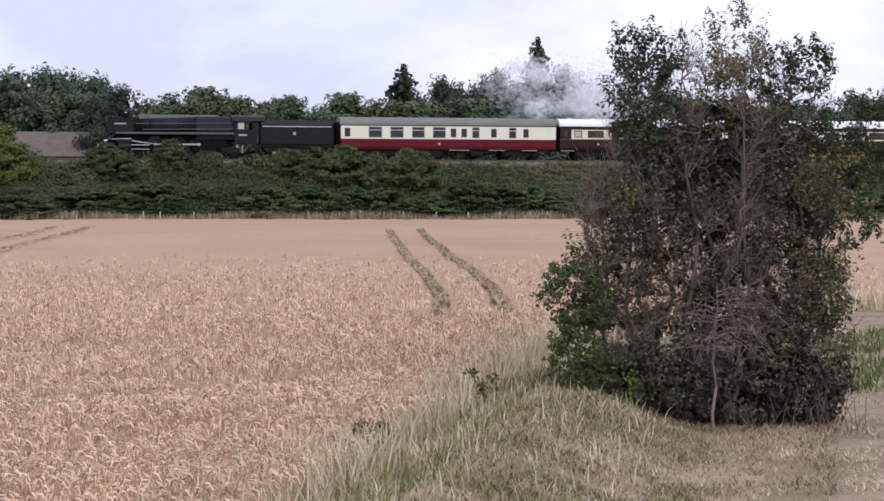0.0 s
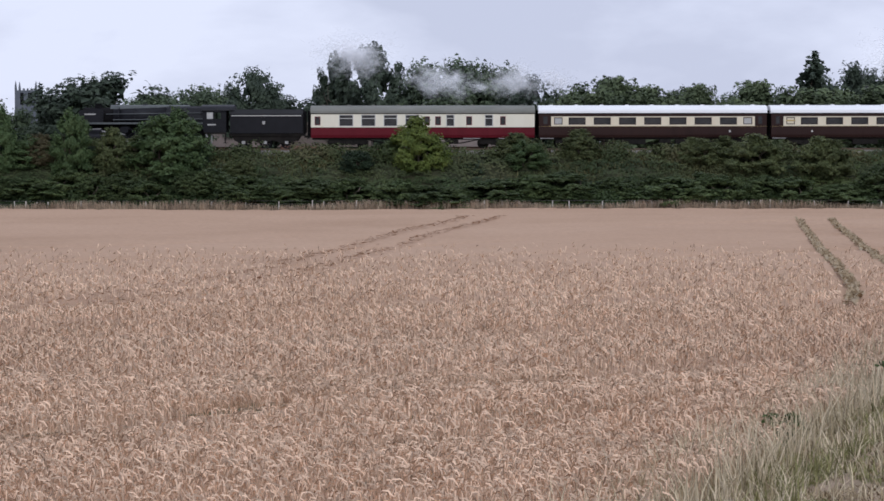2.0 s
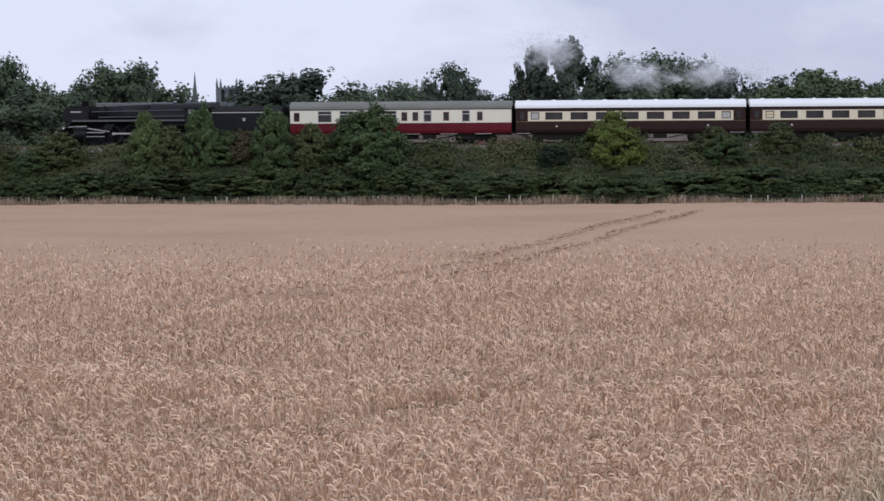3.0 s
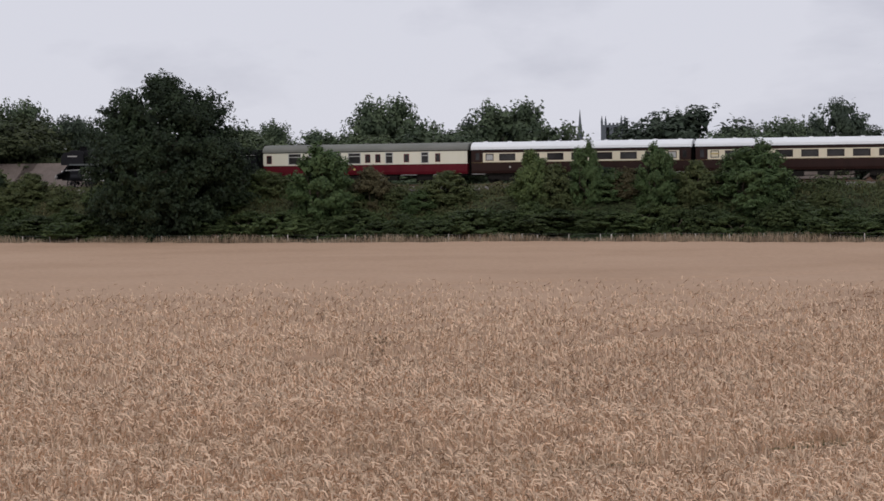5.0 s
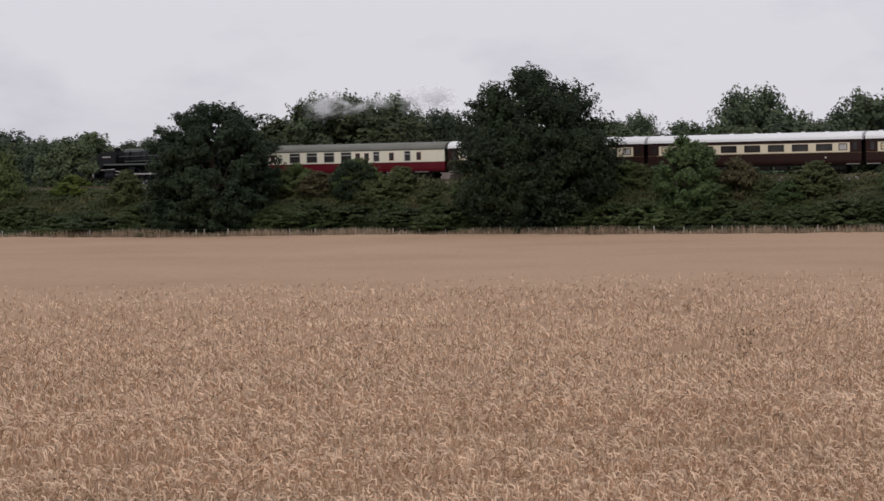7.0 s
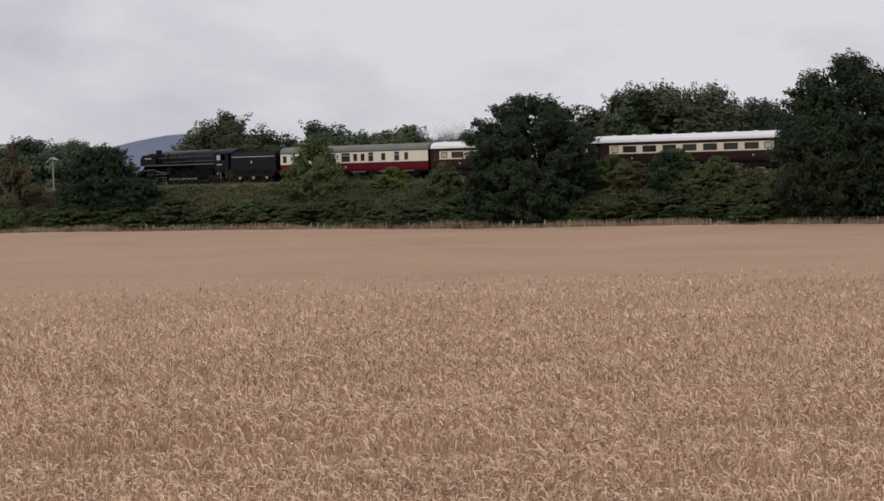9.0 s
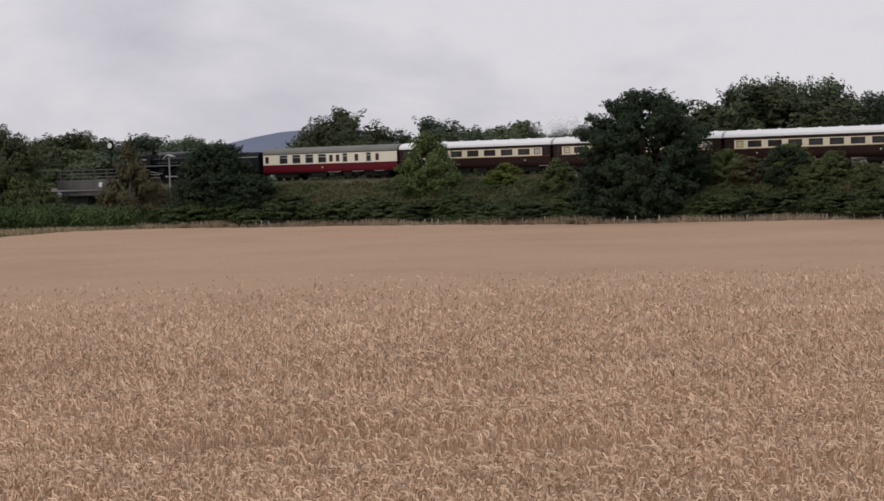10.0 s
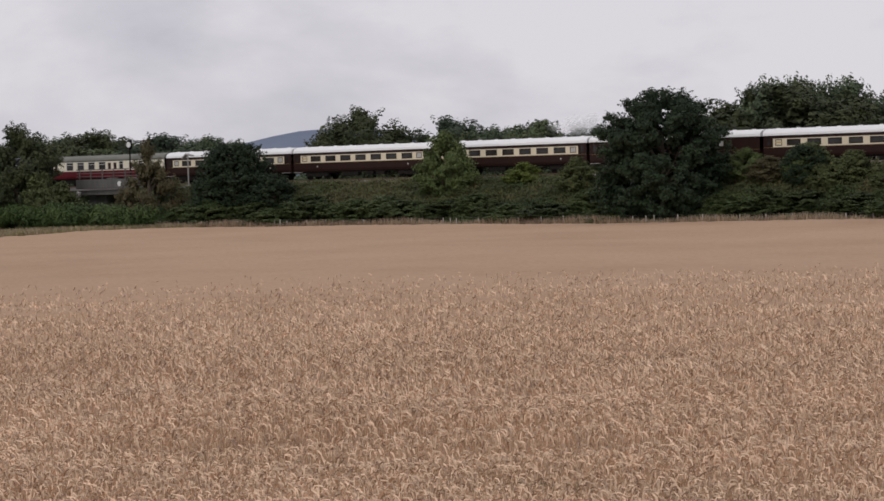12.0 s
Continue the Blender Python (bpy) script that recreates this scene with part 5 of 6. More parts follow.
def locomotive():
    """A black two-cylinder steam locomotive, 12.9 m from buffer face to cab rear; x runs back from the front."""
    ob = thing("steam_locomotive", "black steam locomotive with smoke deflectors and six spoked driving wheels", "locomotive")
    zc, r = 2.78, 0.86
    bm = bmesh.new()
    tube(bm, (1.25, 0, zc), (3.9, 0, zc), r, seg=32)
    smokebox = part("smokebox", bm, M_SOOTSHADE, ob)
    bm = bmesh.new()
    tube(bm, (1.10, 0, zc), (1.25, 0, zc), 0.62, 0.74, seg=28)
    tube(bm, (1.0, 0, zc), (1.12, 0, zc), 0.10, seg=10)
    part("smokebox_door", bm, M_SOOTSHADE, smokebox)
    bm = bmesh.new()
    tube(bm, (3.9, 0, zc), (8.6, 0, zc + 0.06), r - 0.01, 0.93, seg=32)
    boiler = part("boiler", bm, M_BLACK, ob, smooth=True)
    bm = bmesh.new()
    for x in (4.4, 5.8, 7.2, 8.55):
        tube(bm, (x - 0.03, 0, zc + 0.03), (x + 0.03, 0, zc + 0.03), 0.945, seg=32)
    part("boiler_band", bm, M_BLACK, boiler)
    bm = bmesh.new()
    prof = [(-1.0, 1.7), (-1.05, 2.6), (-0.95, 3.2), (-0.7, 3.58), (-0.3, 3.76), (0.3, 3.76), (0.7, 3.58), (0.95, 3.2), (1.05, 2.6), (1.0, 1.7)]
    extrude_x(bm, prof, 8.6, 11.9)
    part("firebox", bm, M_BLACK, ob)
    # strip added along the boiler, its sheen put into the grey colour
    bm = bmesh.new()
    prof = [(-0.45, 3.50), (-0.40, 3.78), (-0.2, 3.86), (0.2, 3.86), (0.40, 3.78), (0.45, 3.50)]
    extrude_x(bm, prof, 3.6, 10.6)
    part("boiler_top", bm, M_GREYTOP, boiler, "added grey strip, the sheen of the boiler top as colour")
    bm = bmesh.new()
    tube(bm, (2.5, 0, zc + 0.75), (2.5, 0, 3.95), 0.36, 0.30, seg=20)
    tube(bm, (2.5, 0, 3.92), (2.5, 0, 4.0), 0.36, seg=20)
    part("chimney", bm, M_SOOTSHADE, ob)
    bm = bmesh.new()
    bmesh.ops.create_uvsphere(bm, u_segments=16, v_segments=8, radius=0.38, matrix=Matrix.Translation((6.6, 0, 3.62)) @ Matrix.Diagonal((1.5, 1, 0.85, 1)))
    part("dome", bm, M_BLACK, ob, smooth=True)
    for x in (9.9, 10.3):
        bm = bmesh.new()
        tube(bm, (x, 0.2, 3.7), (x, 0.2, 3.98), 0.07, seg=8)
        part("safety_valve", bm, M_BLACK, ob)
    # smoke deflectors
    for y in (-1.28, 1.28):
        bm = bmesh.new()
        extrude_y(bm, [(0.75, 2.2), (0.75, 3.0), (1.1, 3.42), (3.0, 3.5), (3.1, 3.4), (3.1, 2.25)], y - 0.02, y + 0.02)
        d = part("smoke_deflector", bm, M_BLACK, ob)
        if y < 0:
            bm = bmesh.new()
            box(bm, 1.45, 2.45, y - 0.045, y - 0.021, 2.98, 3.10)
            part("nameplate", bm, M_STEP, d, "pale unreadable nameplate bar")
    # running plate, high over the wheels and sloping to the buffers
    bm = bmesh.new()
    extrude_y(bm, [(0.35, 1.25), (0.95, 1.45), (1.6, 2.18), (11.9, 2.18), (11.9, 2.30), (1.5, 2.30), (0.85, 1.55), (0.35, 1.37)], -1.32, 1.32)
    part("running_plate", bm, M_BLACK, ob)
    bm = bmesh.new()
    box(bm, 1.6, 11.9, -1.335, -1.321, 2.16, 2.32)
    part("valance_edge", bm, M_GREYTOP, ob)
    bm = bmesh.new()
    box(bm, 0.30, 0.42, -1.3, 1.3, 0.85, 1.38, 0.02)
    beam = part("buffer_beam", bm, M_BLACK, ob)
    for y in (-0.87, 0.87):
        bm = bmesh.new()
        tube(bm, (0.30, y, 1.06), (0.06, y, 1.06), 0.10, seg=12)
        tube(bm, (0.06, y, 1.06), (0.0, y, 1.06), 0.25, seg=18)
        part("buffer", bm, M_STEP if y < 0 else M_UNDER, beam)
    for y, z in ((-0.85, 1.55), (0.85, 1.55)):
        bm = bmesh.new()
        tube(bm, (0.62, y, z), (0.85, y, z), 0.10, seg=12)
        part("headlamp", bm, M_WHITE, ob, "white-painted headlamp")
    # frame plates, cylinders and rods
    bm = bmesh.new()
    for y in (-0.55, 0.55):
        extrude_y(bm, [(0.5, 0.75), (0.5, 1.3), (1.7, 2.15), (11.8, 2.15), (11.8, 0.75), (9.5, 0.55), (3.2, 0.7)], y - 0.03, y + 0.03)
    box(bm, 8.2, 11.2, -0.9, 0.9, 0.7, 1.7)
    box(bm, 4.0, 8.2, -0.5, 0.5, 0.9, 2.17)
    part("frame", bm, M_SOOTSHADE, ob)
    for y in (-1.12, 1.12):
        bm = bmesh.new()
        tube(bm, (1.75, y, 1.02), (2.85, y, 1.02), 0.36, seg=20)
        tube(bm, (1.65, y, 1.55), (2.95, y, 1.55), 0.24, seg=16)
        box(bm, 1.8, 2.8, y - 0.22, y + 0.22, 1.0, 1.6)
        part("cylinder", bm, M_BLACK, ob)
    bm = bmesh.new()
    box(bm, 2.85, 4.5, -1.17, -1.07, 1.16, 1.24)
    box(bm, 2.85, 4.5, -1.17, -1.07, 0.80, 0.86)
    extrude_y(bm, [(1.1, 1.72), (2.9, 1.80), (2.9, 1.72), (1.1, 1.66)], -1.30, -1.24)
    part("slide_bar", bm, M_ROD, ob)
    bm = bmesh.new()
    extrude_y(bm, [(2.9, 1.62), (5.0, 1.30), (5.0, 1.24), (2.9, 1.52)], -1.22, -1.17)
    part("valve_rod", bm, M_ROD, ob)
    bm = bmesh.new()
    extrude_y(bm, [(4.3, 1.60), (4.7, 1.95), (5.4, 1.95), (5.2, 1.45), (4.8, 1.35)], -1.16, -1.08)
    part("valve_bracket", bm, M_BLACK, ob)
    # bogie, drivers, trailing truck
    for x in (1.55, 3.45):
        wheels_at(ob, x, 0.46, 10)
    for x in (5.0, 6.9, 8.8):
        wheels_at(ob, x, 0.94, 16)
    wheels_at(ob, 11.55, 0.50, 10)
    bm = bmesh.new()
    extrude_y(bm, [(4.85, 0.87), (4.85, 1.01), (8.95, 1.01), (8.95, 0.87)], -0.96, -0.90)
    for x in (5.0, 6.9, 8.8):
        tube(bm, (x, -1.0, 0.94), (x, -0.88, 0.94), 0.13, seg=12)
    rod = part("coupling_rod", bm, M_ROD, ob, "bright steel coupling rod")
    RODS.append((rod, 0.94, 0.33))
    bm = bmesh.new()
    box(bm, 10.75, 12.4, -1.12, -1.02, 0.45, 0.95, 0.03)
    part("trailing_truck_frame", bm, M_UNDER, ob)
    # cab
    bm = bmesh.new()
    for y in (-1.36, 1.36):
        y0, y1 = y - 0.03, y + 0.03
        box(bm, 11.9, 13.9, y0, y1, 1.45, 2.62)
        box(bm, 11.9, 12.2, y0, y1, 2.62, 3.28)
        box(bm, 12.75, 12.87, y0, y1, 2.62, 3.28)
        box(bm, 13.45, 13.9, y0, y1, 2.62, 3.28)
        box(bm, 11.9, 13.9, y0, y1, 3.20, 3.36)
    box(bm, 11.84, 11.9, -1.36, 1.36, 2.0, 3.36)
    cab = part("cab", bm, M_BLACK, ob)
    bm = bmesh.new()
    pr = [(1.42 * math.cos(math.pi * i / 10), 3.36 + 0.52 * math.sin(math.pi * i / 10)) for i in range(11)]
    extrude_x(bm, pr, 11.7, 14.6)
    part("cab_roof", bm, M_BLACK, cab)
    # pale opaque pane, the window's reflection put into its colour
    bm = bmesh.new()
    box(bm, 12.2, 12.75, -1.352, -1.340, 2.62, 3.20)
    part("cab_window", bm, M_PALE, cab, "cab window with a reflection put into its pale colour")
    bm = bmesh.new()
    box(bm, 12.25, 13.0, -1.402, -1.391, 2.05, 2.17)
    part("number_bar", bm, M_PALE, cab, "white number bar on the cab side")
    bm = bmesh.new()
    box(bm, 12.0, 13.9, -1.38, -1.28, 1.28, 1.44)
    for x in (13.75,):
        box(bm, x, x + 0.12, -1.36, -1.28, 0.5, 1.28)
        box(bm, x - 0.1, x + 0.25, -1.40, -1.18, 0.48, 0.53)
    part("cab_steps", bm, M_UNDER, cab)
    bm = bmesh.new()
    tube(bm, (12.15, -1.12, 1.0), (12.15, -1.12, 1.3), 0.12, seg=10)
    tube(bm, (12.6, -1.2, 0.5), (12.6, -1.2, 1.3), 0.05, seg=8)
    part("injector", bm, M_ROD, ob)
    bm = bmesh.new()
    tube(bm, (3.3, -0.98, 3.05), (11.9, -1.08, 3.15), 0.03, seg=8)
    tube(bm, (3.9, -0.95, 2.55), (11.9, -1.1, 2.62), 0.04, seg=8)
    part("handrail", bm, M_GREYTOP, boiler)
    return ob


def tender():
    ob = thing("tender", "black coal tender with a thin pale lining band and small crest", "tender")
    L = 6.75
    bm = bmesh.new()
    extrude_x(bm, [(-1.36, 1.35), (-1.36, 3.05), (-1.20, 3.45), (-1.08, 3.45), (-1.2, 3.0), (1.2, 3.0), (1.08, 3.45), (1.20, 3.45), (1.36, 3.05), (1.36, 1.35)], 0.15, L - 0.2)
    body = part("tank", bm, M_BLACK, ob)
    bm = bmesh.new()
    box(bm, 0.25, L - 0.35, -1.375, -1.361, 2.86, 2.93)
    part("lining", bm, M_FRAME, body, "pale lining band")
    rng = np.random.default_rng(2)
    bm = bmesh.new()
    for _ in range(90):
        r = rng.uniform(0.10, 0.24)
        bmesh.ops.create_icosphere(bm, subdivisions=1, radius=r, matrix=Matrix.Translation((rng.uniform(0.6, 4.6), rng.uniform(-0.95, 0.95), 3.05 + rng.uniform(0, 0.35))) @ Matrix.Diagonal((1, 0.8, 0.7, 1)))
    part("coal", bm, M_SOOTSHADE, ob, "heap of black coal")
    bm = bmesh.new()
    tube(bm, (3.1, -1.370, 2.25), (3.1, -1.362, 2.25), 0.13, seg=20)
    box(bm, 2.96, 3.24, -1.372, -1.364, 2.34, 2.41)
    part("crest", bm, M_STEP, body, "small dull pale crest")
    bm = bmesh.new()
    box(bm, 0.0, L - 0.1, -1.25, 1.25, 1.12, 1.345)
    part("underframe", bm, M_UNDER, ob)
    for y in (-1.08, 1.08):
        bm = bmesh.new()
        extrude_y(bm, [(0.3, 1.12), (0.5, 0.7), (1.3, 0.42), (2.0, 0.75), (3.0, 0.42), (3.9, 0.75), (4.8, 0.42), (6.0, 0.7), (6.3, 1.12)], y - 0.04, y + 0.04)
        part("frame_plate", bm, M_UNDER, ob)
    for x in (1.3, 3.2, 5.1):
        wheels_at(ob, x, 0.50, 10)
        bm = bmesh.new()
        box(bm, x - 0.15, x + 0.15, -1.24, -1.12, 0.4, 0.66, 0.02)
        part("axlebox", bm, M_STEP, ob)
    bm = bmesh.new()
    for y in (-0.87, 0.87):
        tube(bm, (L - 0.1, y, 1.06), (L + 0.2, y, 1.06), 0.10, seg=10)
        tube(bm, (L + 0.16, y, 1.06), (L + 0.2, y, 1.06), 0.23, seg=14)
    part("buffer", bm, M_UNDER, ob)
    bm = bmesh.new()
    box(bm, L - 0.25, L + 0.05, -0.5, 0.5, 1.35, 3.3, 0.04)
    part("rear_gangway_shield", bm, M_SOOTSHADE, ob)
    return ob


def build_train():
    MOVERS.append((locomotive(), -21.05))
    MOVERS.append((tender(), -6.95))
    MOVERS.append((brake_coach(), 0.3))
    for k, x in enumerate(PITCH[1:]):
        MOVERS.append((kitchen_coach() if k == 3 else dining_coach(k), x + 0.25))


# ---- steam ----
def puff_cloud(name, label, centre, spread, count, radius, mat, seed):
    """Rigid puffs, each a loose ball of small translucent flecks that thins outwards."""
    rng = np.random.default_rng(seed)
    ob = thing(name, label, "steam", m=pose(*centre))
    for i in range(count):
        r = radius * rng.uniform(0.55, 1.3)
        n = int(420 * r ** 1.5)
        p = rng.normal(size=(n, 3)) * r * np.array([0.95, 0.6, 0.5]) * rng.uniform(0.7, 1.3)
        p += np.sin(p[:, [1, 2, 0]] * 2.2 + i) * 0.3 * r
        p += np.clip(rng.normal(size=3), -1.2, 1.2) * np.array(spread) * 0.5
        nm = rng.normal(scale=0.45, size=(n, 3)) + np.array([0, -0.4, 1.0])
        nm /= np.linalg.norm(nm, axis=1, keepdims=True)
        v, f = quads(p, nm, 0.62, rng, 1.1)
        tagged(part_mesh("puff", mesh_of("puff", v, f, mat), ob), kind="stuff")
    return ob


CLOUDS = []


def build_steam():
    """Each cloud with its way: seconds, metres along x, y and z from its place."""
    white, grey = "white billowing steam drifting over the coaches", "thin grey wisp of exhaust over the trees"
    drift = [(0, 0, 0, 0), (3, -3.0, 0, 1.2), (12, -9, 6, 3)]
    CLOUDS.append((puff_cloud("steam_cloud", white, (50.5, 197, 12.0), (8.5, 3, 3.4), 22, 1.2, M_STEAM, 51), drift))
    CLOUDS.append((puff_cloud("steam_cloud", white, (56.5, 199, 10.6), (6, 3, 1.8), 9, 1.1, M_STEAM, 52), drift))
    early = [(0, 2.0, 0, -10), (0.2, 1.2, 0, -8.5), (0.55, 0.4, 0, -0.6), (1.0, 0, 0, 0), (3.2, -0.6, 0, 0.3), (12, -4, 8, 1.5)]
    rise = [(0, 2.0, 0, -12), (0.55, 1.2, 0, -11), (0.9, 0.4, 0, -0.6), (1.3, 0, 0, 0), (3.2, -0.6, 0, 0.3), (12, -4, 8, 1.5)]
    CLOUDS.append((puff_cloud("steam_wisp", grey, (-5.6, 200, 13.6), (3.8, 2, 1.2), 11, 0.9, M_WISP, 53), rise))
    CLOUDS.append((puff_cloud("steam_wisp", grey, (6.0, 200, 11.6), (10, 2, 1.2), 16, 0.85, M_WISP, 54), early))
    late = [(0, 4, 0, -10), (4.8, 4, 0, -11), (5.5, 2, 0, -10.5), (5.9, 1, 0, -1.6), (6.2, 0, 0, 0), (6.9, 0, 3, 0.1), (7.5, 2, 34, -0.6), (9.3, 6, 60, -1.5), (12, 8, 70, -1.5)]
    CLOUDS.append((puff_cloud("steam_wisp", grey, (-106, 206, 13.9), (12, 2, 1.0), 20, 0.8, M_WISP, 55), late))
    CLOUDS.append((puff_cloud("steam_wisp", grey, (-131, 200, 10.2), (4, 2, 0.8), 5, 0.8, M_WISP, 56), [(0, 0, 0, -6), (7.2, 0, 0, -5.6), (8.4, 0, 0, 0), (12, 0, 0, 0.1)]))


# ---- buildings and distance ----
def build_church():
    ob = thing("church", "distant stone church with pinnacled tower and spire, haze put into its grey", "church")
    cx, cy = -169.0, 900.0
    bm = bmesh.new()
    box(bm, cx - 4.6, cx + 4.6, cy - 4.6, cy + 4.6, 0, 28.0)
    tower = part("tower", bm, M_STONE, ob)
    for dx in (-4.2, 4.2):
        for dy in (-4.2, 4.2):
            bm = bmesh.new()
            tube(bm, (cx + dx, cy + dy, 28), (cx + dx, cy + dy, 29.2), 0.5, seg=6)
            tube(bm, (cx + dx, cy + dy, 29.2), (cx + dx, cy + dy, 31.9), 0.55, 0.08, seg=6)
            part("pinnacle", bm, M_STONE, tower)
    for i in range(6):
        bm = bmesh.new()
        x = cx - 4.0 + 1.6 * i
        box(bm, x - 0.4, x + 0.4, cy - 4.65, cy - 4.3, 28.0, 28.8)
        part("battlement", bm, M_STONE, tower)
    # black panels on the tower face, the belfry openings' shade as colour
    for dx in (-1.6, 1.6):
        bm = bmesh.new()
        box(bm, cx + dx - 0.7, cx + dx + 0.7, cy - 4.64, cy - 4.55, 22.0, 27.0)
        part("belfry_opening", bm, M_SOOTSHADE, tower)
    bm = bmesh.new()
    tube(bm, (-183.5, cy, 0), (-183.5, cy, 25), 1.3, 1.1, seg=8)
    tube(bm, (-183.5, cy, 25), (-183.5, cy, 34.8), 0.95, 0.08, seg=8)
    part("spire", bm, M_STONE, ob)


def build_houses():
    for x, y, w, gable in ((-13.4, 236, 6.4, True), (-21.5, 236, 6.5, False), (4.6, 236, 10.0, False), (-113.7, 221, 8.4, False), (-106.2, 221, 8.1, False)):
        ob = thing("house", "red brick house with a clay tile roof beyond the railway", "house", m=pose(x, y, 0))
        bm = bmesh.new()
        box(bm, -w / 2, w / 2, 0, 8, 0, 5.6)
        wall = part("wall", bm, M_BRICK, ob)
        bm = bmesh.new()
        if gable:
            extrude_y(bm, [(-w / 2 - 0.3, 5.5), (0.4, 8.3), (w / 2 + 3.5, 8.3), (w / 2 + 3.5, 5.5)], 0.3, 8.3)
            extrude_y(bm, [(-w / 2 - 0.4, 5.45), (-w / 2 - 0.1, 5.45), (0.0, 8.05), (w / 2 + 0.1, 5.45), (w / 2 + 0.4, 5.45), (0.0, 8.45)], -0.3, 0.28)
        else:
            extrude_x(bm, [(-0.4, 5.5), (4, 8.2), (8.4, 5.5)], -w / 2 - 0.3, w / 2 + 0.3)
        part("roof", bm, M_TILE, ob)
        for dx in (-1.6, 1.6):
            bm = bmesh.new()
            box(bm, dx - 0.5, dx + 0.5, -0.03, 0.05, 3.4, 4.6)
            win = part("window", bm, M_GLASS, wall)


def build_hill():
    rng = np.random.default_rng(61)
    xs = np.linspace(-4400, -2300, 60)
    ys = np.linspace(2300, 4700, 30)
    gx, gy = np.meshgrid(xs, ys)
    gz = 112 * np.exp(-((gx + 2990) / 330.0) ** 2) * np.exp(-((gy - 3600) / 420.0) ** 2) - 4
    gz = gz + rng.normal(scale=0.8, size=gz.shape)
    idx = np.arange(gx.size).reshape(gx.shape)
    f = np.stack([idx[:-1, :-1], idx[:-1, 1:], idx[1:, 1:], idx[1:, :-1]], axis=-1).reshape(-1, 4)
    me = mesh_of("hill", np.stack([gx.ravel(), gy.ravel(), gz.ravel()], axis=1), f, M_HILL, True)
    tagged(new("backdrop_hill", me), "distant wooded hill, blue-grey with haze put into its colour", "hill", kind="structure")


def build_bridge():
    ob = thing("railway_bridge", "grey concrete railway bridge with tube railings over a road", "bridge")
    x0, x1 = -196.6, -185.8
    bm = bmesh.new()
    box(bm, x0, x1, 186.2, 194.4, 4.3, 4.84)
    part("deck", bm, M_BRIDGE, ob)
    bm = bmesh.new()
    box(bm, x0, x1, 185.7, 186.15, 5.05, 6.2, 0.04)
    girder = part("girder", bm, M_BRIDGE, ob)
    bm = bmesh.new()
    box(bm, -196.5, -193.45, 187.8, 194.2, 0, 4.295, 0.05)
    part("pier", bm, M_BRIDGE, ob)
    bm = bmesh.new()
    box(bm, -187.2, -185.6, 185.6, 195, 0, 4.295)
    part("abutment", bm, M_BRIDGE, ob)
    # wall added to block light behind the opening, its shade also in the colour
    bm = bmesh.new()
    box(bm, x0, -187.3, 194.5, 195.0, 0, 4.25)
    part("back_wall", bm, M_BANKSHADE, ob)
    for z in (6.55, 6.95, 7.4):
        bm = bmesh.new()
        tube(bm, (x0, 185.9, z), (x1, 185.9, z), 0.05, seg=8)
        part("rail_tube", bm, M_BRIDGE, ob)
    for i in range(6):
        x = x1 - 0.3 - 2.0 * i
        bm = bmesh.new()
        box(bm, x - 0.05, x + 0.05, 185.85, 185.95, 6.2, 7.45)
        part("railing_post", bm, M_BRIDGE, ob)
    bm = bmesh.new()
    tube(bm, (-188.9, 185.60, 5.6), (-188.9, 185.69, 5.6), 0.32, seg=20)
    part("bridge_plate", bm, M_WHITE, girder, "round white bridge plate")
    sg = thing("lineside_signal", "dark lineside signal post with a round white disc", "signal", m=pose(-188.9, 187.6, 4.88))
    bm = bmesh.new()
    tube(bm, (0, 0, -0.3), (0, 0, 6.1), 0.10, 0.08, seg=10)
    part("post", bm, M_UNDER, sg)
    bm = bmesh.new()
    box(bm, -0.3, 0.3, -0.15, 0.15, 4.95, 6.0, 0.04)
    head = part("signal_head", bm, M_SOOTSHADE, sg)
    bm = bmesh.new()
    tube(bm, (0, -0.22, 5.45), (0, -0.16, 5.45), 0.34, seg=20)
    part("disc", bm, M_WHITE, head, "round white disc")
    sign = thing("lineside_sign", "pale lineside post with a small weathered hood", "sign", m=pose(-178.4, 186.8, 4.6))
    bm = bmesh.new()
    tube(bm, (0, 0, -0.2), (0, 0, 4.29), 0.09, 0.08, seg=8)
    part("post", bm, M_CONCRETE, sign)
    bm = bmesh.new()
    extrude_y(bm, [(-0.75, -0.5), (-0.1, 0.0), (0.75, -0.25), (0.75, -0.37), (-0.1, -0.14), (-0.75, -0.64)], -0.3, 0.3)
    part("hood", bm, M_CONCRETE, sign).matrix_basis = pose(0, 0, 4.39)
    mk = thing("concrete_marker", "leaning pale concrete marker post", "post", m=pose(-196.0, 184, 0, 0, 20, 0))
    bm = bmesh.new()
    box(bm, -0.25, 0.25, -0.2, 0.2, -0.2, 5.0, 0.04)
    part("post", bm, M_CONCRETE, mk)
    # low hedge and rough verge beside the road
    rng = np.random.default_rng(71)
    lobes = []
    for i in range(150):
        u = rng.uniform(0, 1)
        lobes.append((-171 - 36 * u, 172.3 + 2 * u + rng.uniform(-1.0, 1.0), 1.2 + 0.5 * u + rng.uniform(0, 1.3), rng.uniform(0.9, 1.4)))
    p, nm = crown_points(rng, lobes, 36000, 0.3, 0.25)
    v, f = quads(p, nm, 0.18, rng)
    tagged(new("roadside_hedge", mesh_of("roadside_hedge", v, f, M_HEDGE)), "clipped green roadside hedge", "hedge", kind="stuff")
    n = 15000
    y = rng.uniform(140, 174, n)
    x = left_edge(y) - rng.uniform(-0.5, 16.0, n)
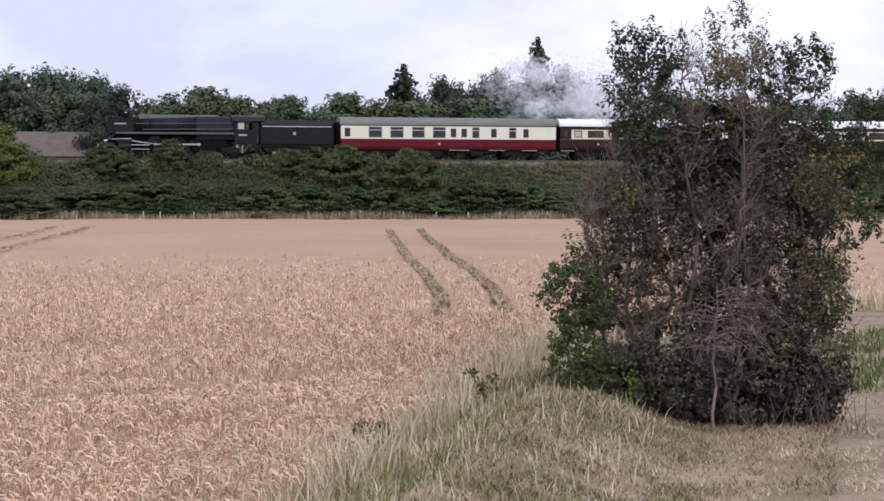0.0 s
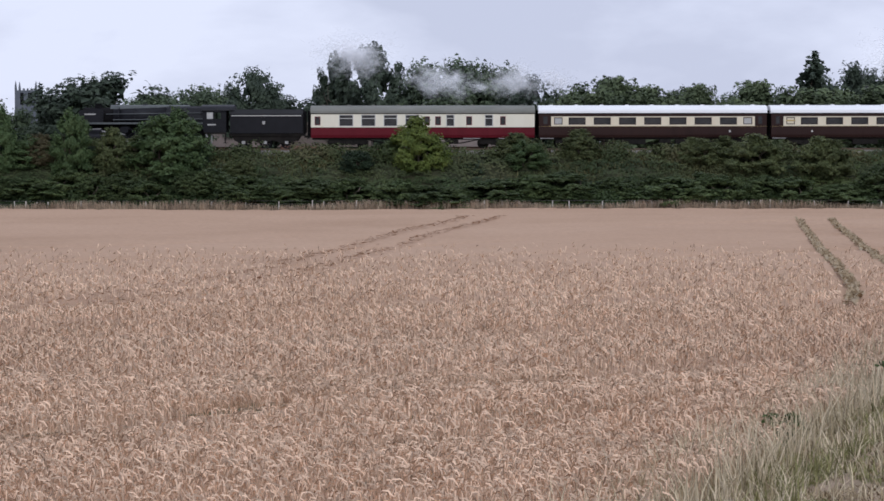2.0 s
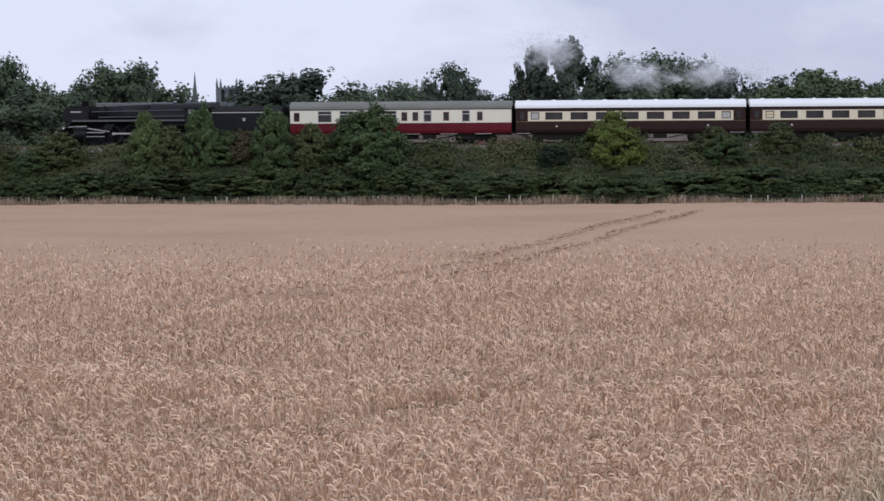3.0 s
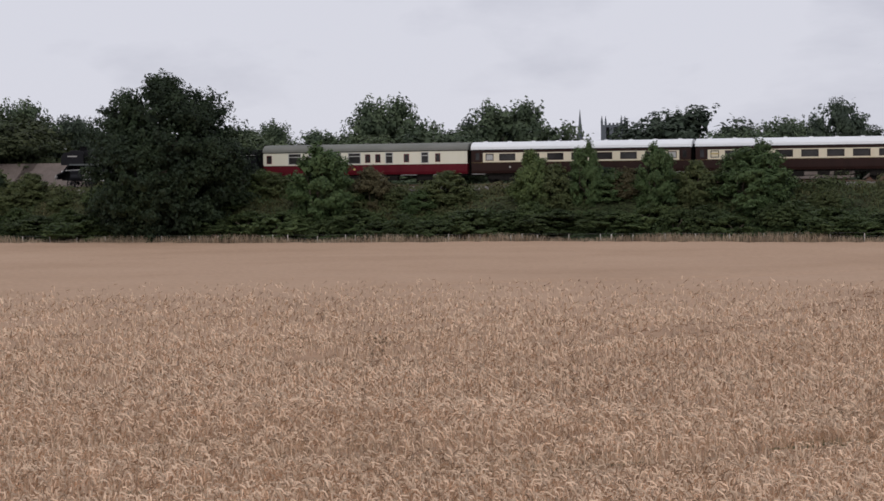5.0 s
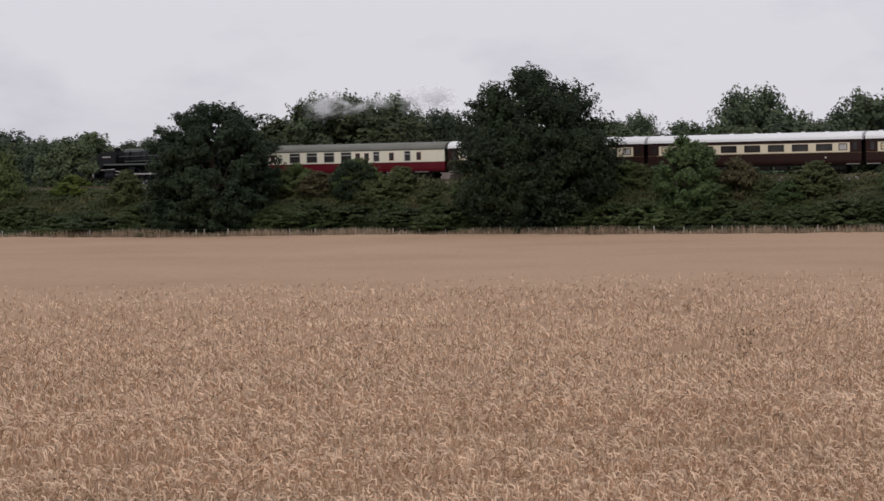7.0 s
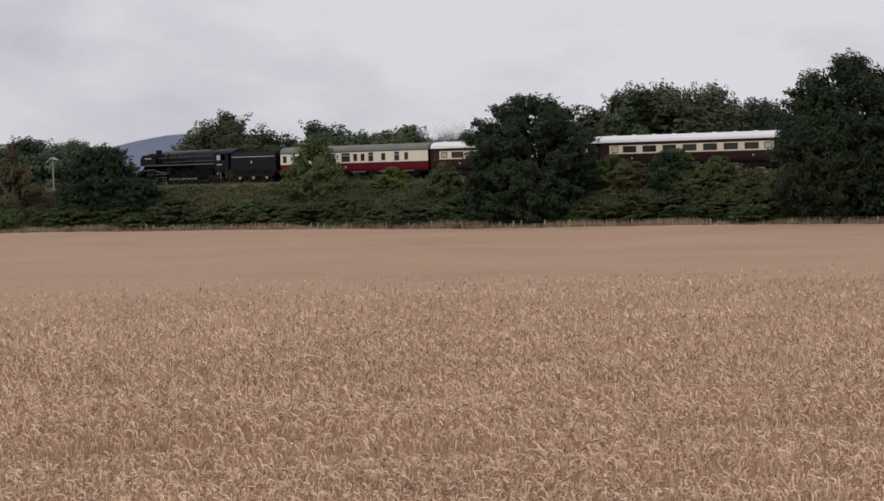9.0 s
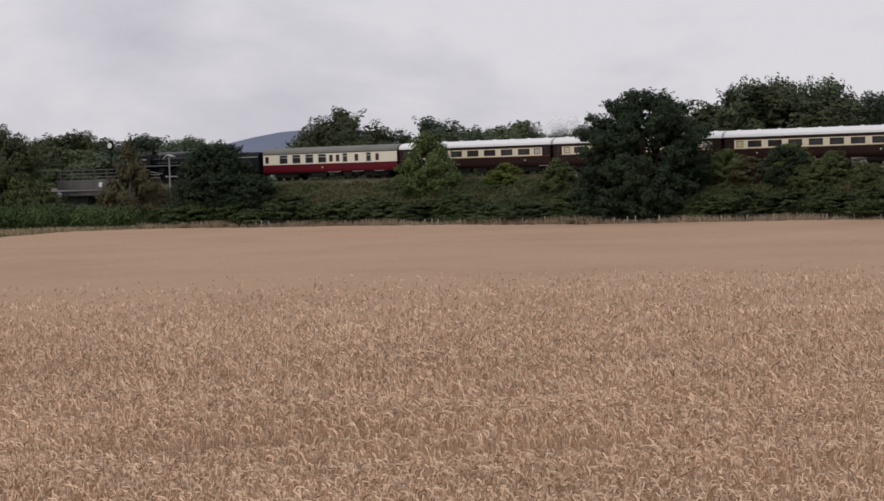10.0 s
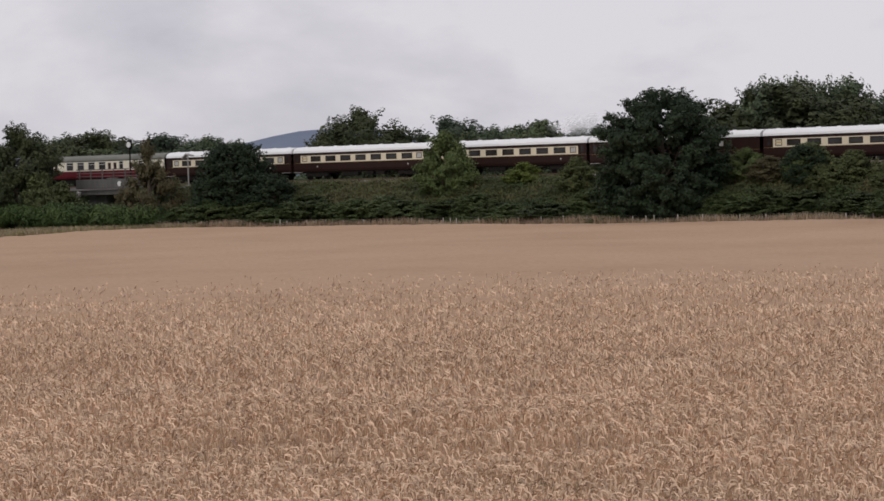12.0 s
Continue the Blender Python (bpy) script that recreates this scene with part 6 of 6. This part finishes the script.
    v, f = blades(rng, x, y, np.zeros(n), 0.8 * rng.uniform(0.5, 1.3, n), 0.04 * rng.uniform(0.6, 1.4, n), 1.8)
    tagged(new("verge_grass", mesh_of("verge_grass", v, f, M_GRASS)), "rough mixed grass verge at the field corner", "grass", kind="stuff")
    n = 11000
    y = rng.uniform(146, 175, n)
    x = left_edge(y) - rng.uniform(-0.3, 14.0, n)
    v, f = blades(rng, x, y, np.zeros(n), 0.85 * rng.uniform(0.5, 1.3, n), 0.04 * rng.uniform(0.6, 1.4, n), 1.6)
    tagged(new("fading_verge_grass", mesh_of("fading_verge_grass", v, f, M_STRIP)), "fading brown grass on the verge at the field corner", "grass", kind="stuff")


def build_weeds():
    rng = np.random.default_rng(81)
    for x, y, h, label in ((-19.8, 64.6, 0.92, "lone dry tan thistle standing in the barley"), (9.9, 45.4, 1.3, "dark weedy sapling at the crop edge"), (6.5, 39.2, 0.9, "dark dock plant in the dry grass")):
        ob = thing("thistle" if y > 60 else "weed", label, "weed", m=pose(x, y, 0.0))
        tv, tf = [], []
        pts = []
        for i in range(7):
            t = 0.9 * i
            b = (0.28 * math.cos(t), 0.28 * math.sin(t), h * rng.uniform(0.75, 1.0))
            pts += limb(tv, tf, rng, (0, 0, 0), b, 0.012, 0.005, 4, 0.05, 4)[1:]
        part_mesh("stem", mesh_of("stem", tv, tf, M_TWIG), ob)
        count = 90 if y > 60 else 260
        c = np.array(pts)[rng.integers(0, len(pts), count)] + rng.normal(scale=0.07, size=(count, 3))
        nm = rng.normal(size=(count, 3))
        nm /= np.linalg.norm(nm, axis=1, keepdims=True)
        v, f = quads(c, nm, 0.085, rng)
        part_mesh("leaves", mesh_of("leaves", v, f, M_DRYLEAF if y > 60 else M_NEARLEAF), ob)
    # nettles at the foot of the hedgerow tree
    for x, y, r in ((12.3, 44.6, 0.75), (13.3, 44.2, 0.6)):
        ob = thing("nettle_clump", "fresh green nettles at the foot of the hedgerow tree", "nettles", m=pose(x, y, float(bank_z(np.array(x), np.array(y)))))
        tv, tf, pts = [], [], []
        for i in range(26):
            a = rng.normal(scale=r * 0.5, size=2)
            pts += limb(tv, tf, rng, (a[0], a[1], -0.05), (a[0] * 1.15, a[1] * 1.15, rng.uniform(0.45, 0.85)), 0.008, 0.004, 4, 0.03, 4)[1:]
        tagged(part_mesh("stem", mesh_of("stem", tv, tf, M_GRASS), ob), kind="stuff")
        c = np.array(pts)[rng.integers(0, len(pts), 900)] + rng.normal(scale=0.06, size=(900, 3))
        nm = rng.normal(scale=0.5, size=(900, 3)) + np.array([0, -0.3, 1.0])
        nm /= np.linalg.norm(nm, axis=1, keepdims=True)
        v, f = quads(c, nm, 0.075, rng)
        part_mesh("leaves", mesh_of("leaves", v, f, M_NETTLE), ob)


def motions():
    for ob, back in MOVERS:
        walk(ob, [(t, pose(START + back - SPEED * t, TRACK_Y, RAIL_Z)) for t in range(0, 13)])
    for w, r, (x, y, z) in SPINNING:
        rate = math.degrees(SPEED / r)
        step = 1 / 30 if rate > 1250 else 1 / 15
        rows = []
        for k in range(int(round(12 / step)) + 1):
            rows.append((k * step, pose(x, y, z, 0, -rate * k * step, 0)))
        walk(w, rows)
    for rod, r, throw in RODS:
        rows = []
        for k in range(181):
            a = SPEED / r * k / 15
            rows.append((k / 15, pose(-throw * math.sin(a), 0, throw * math.cos(a))))
        walk(rod, rows)
    for ob, way in CLOUDS:
        c = ob.matrix_basis.translation.copy()
        walk(ob, [(t, pose(c.x + dx, c.y + dy, c.z + dz)) for t, dx, dy, dz in way])


build_ground()
build_field()
build_wheel_tracks()
build_margin()
build_embankment()
build_track()
build_fence()
build_bridge()
build_trees()
build_hedgerow_tree()
build_houses()
build_church()
build_hill()
build_train()
build_weeds()
build_steam()
motions()
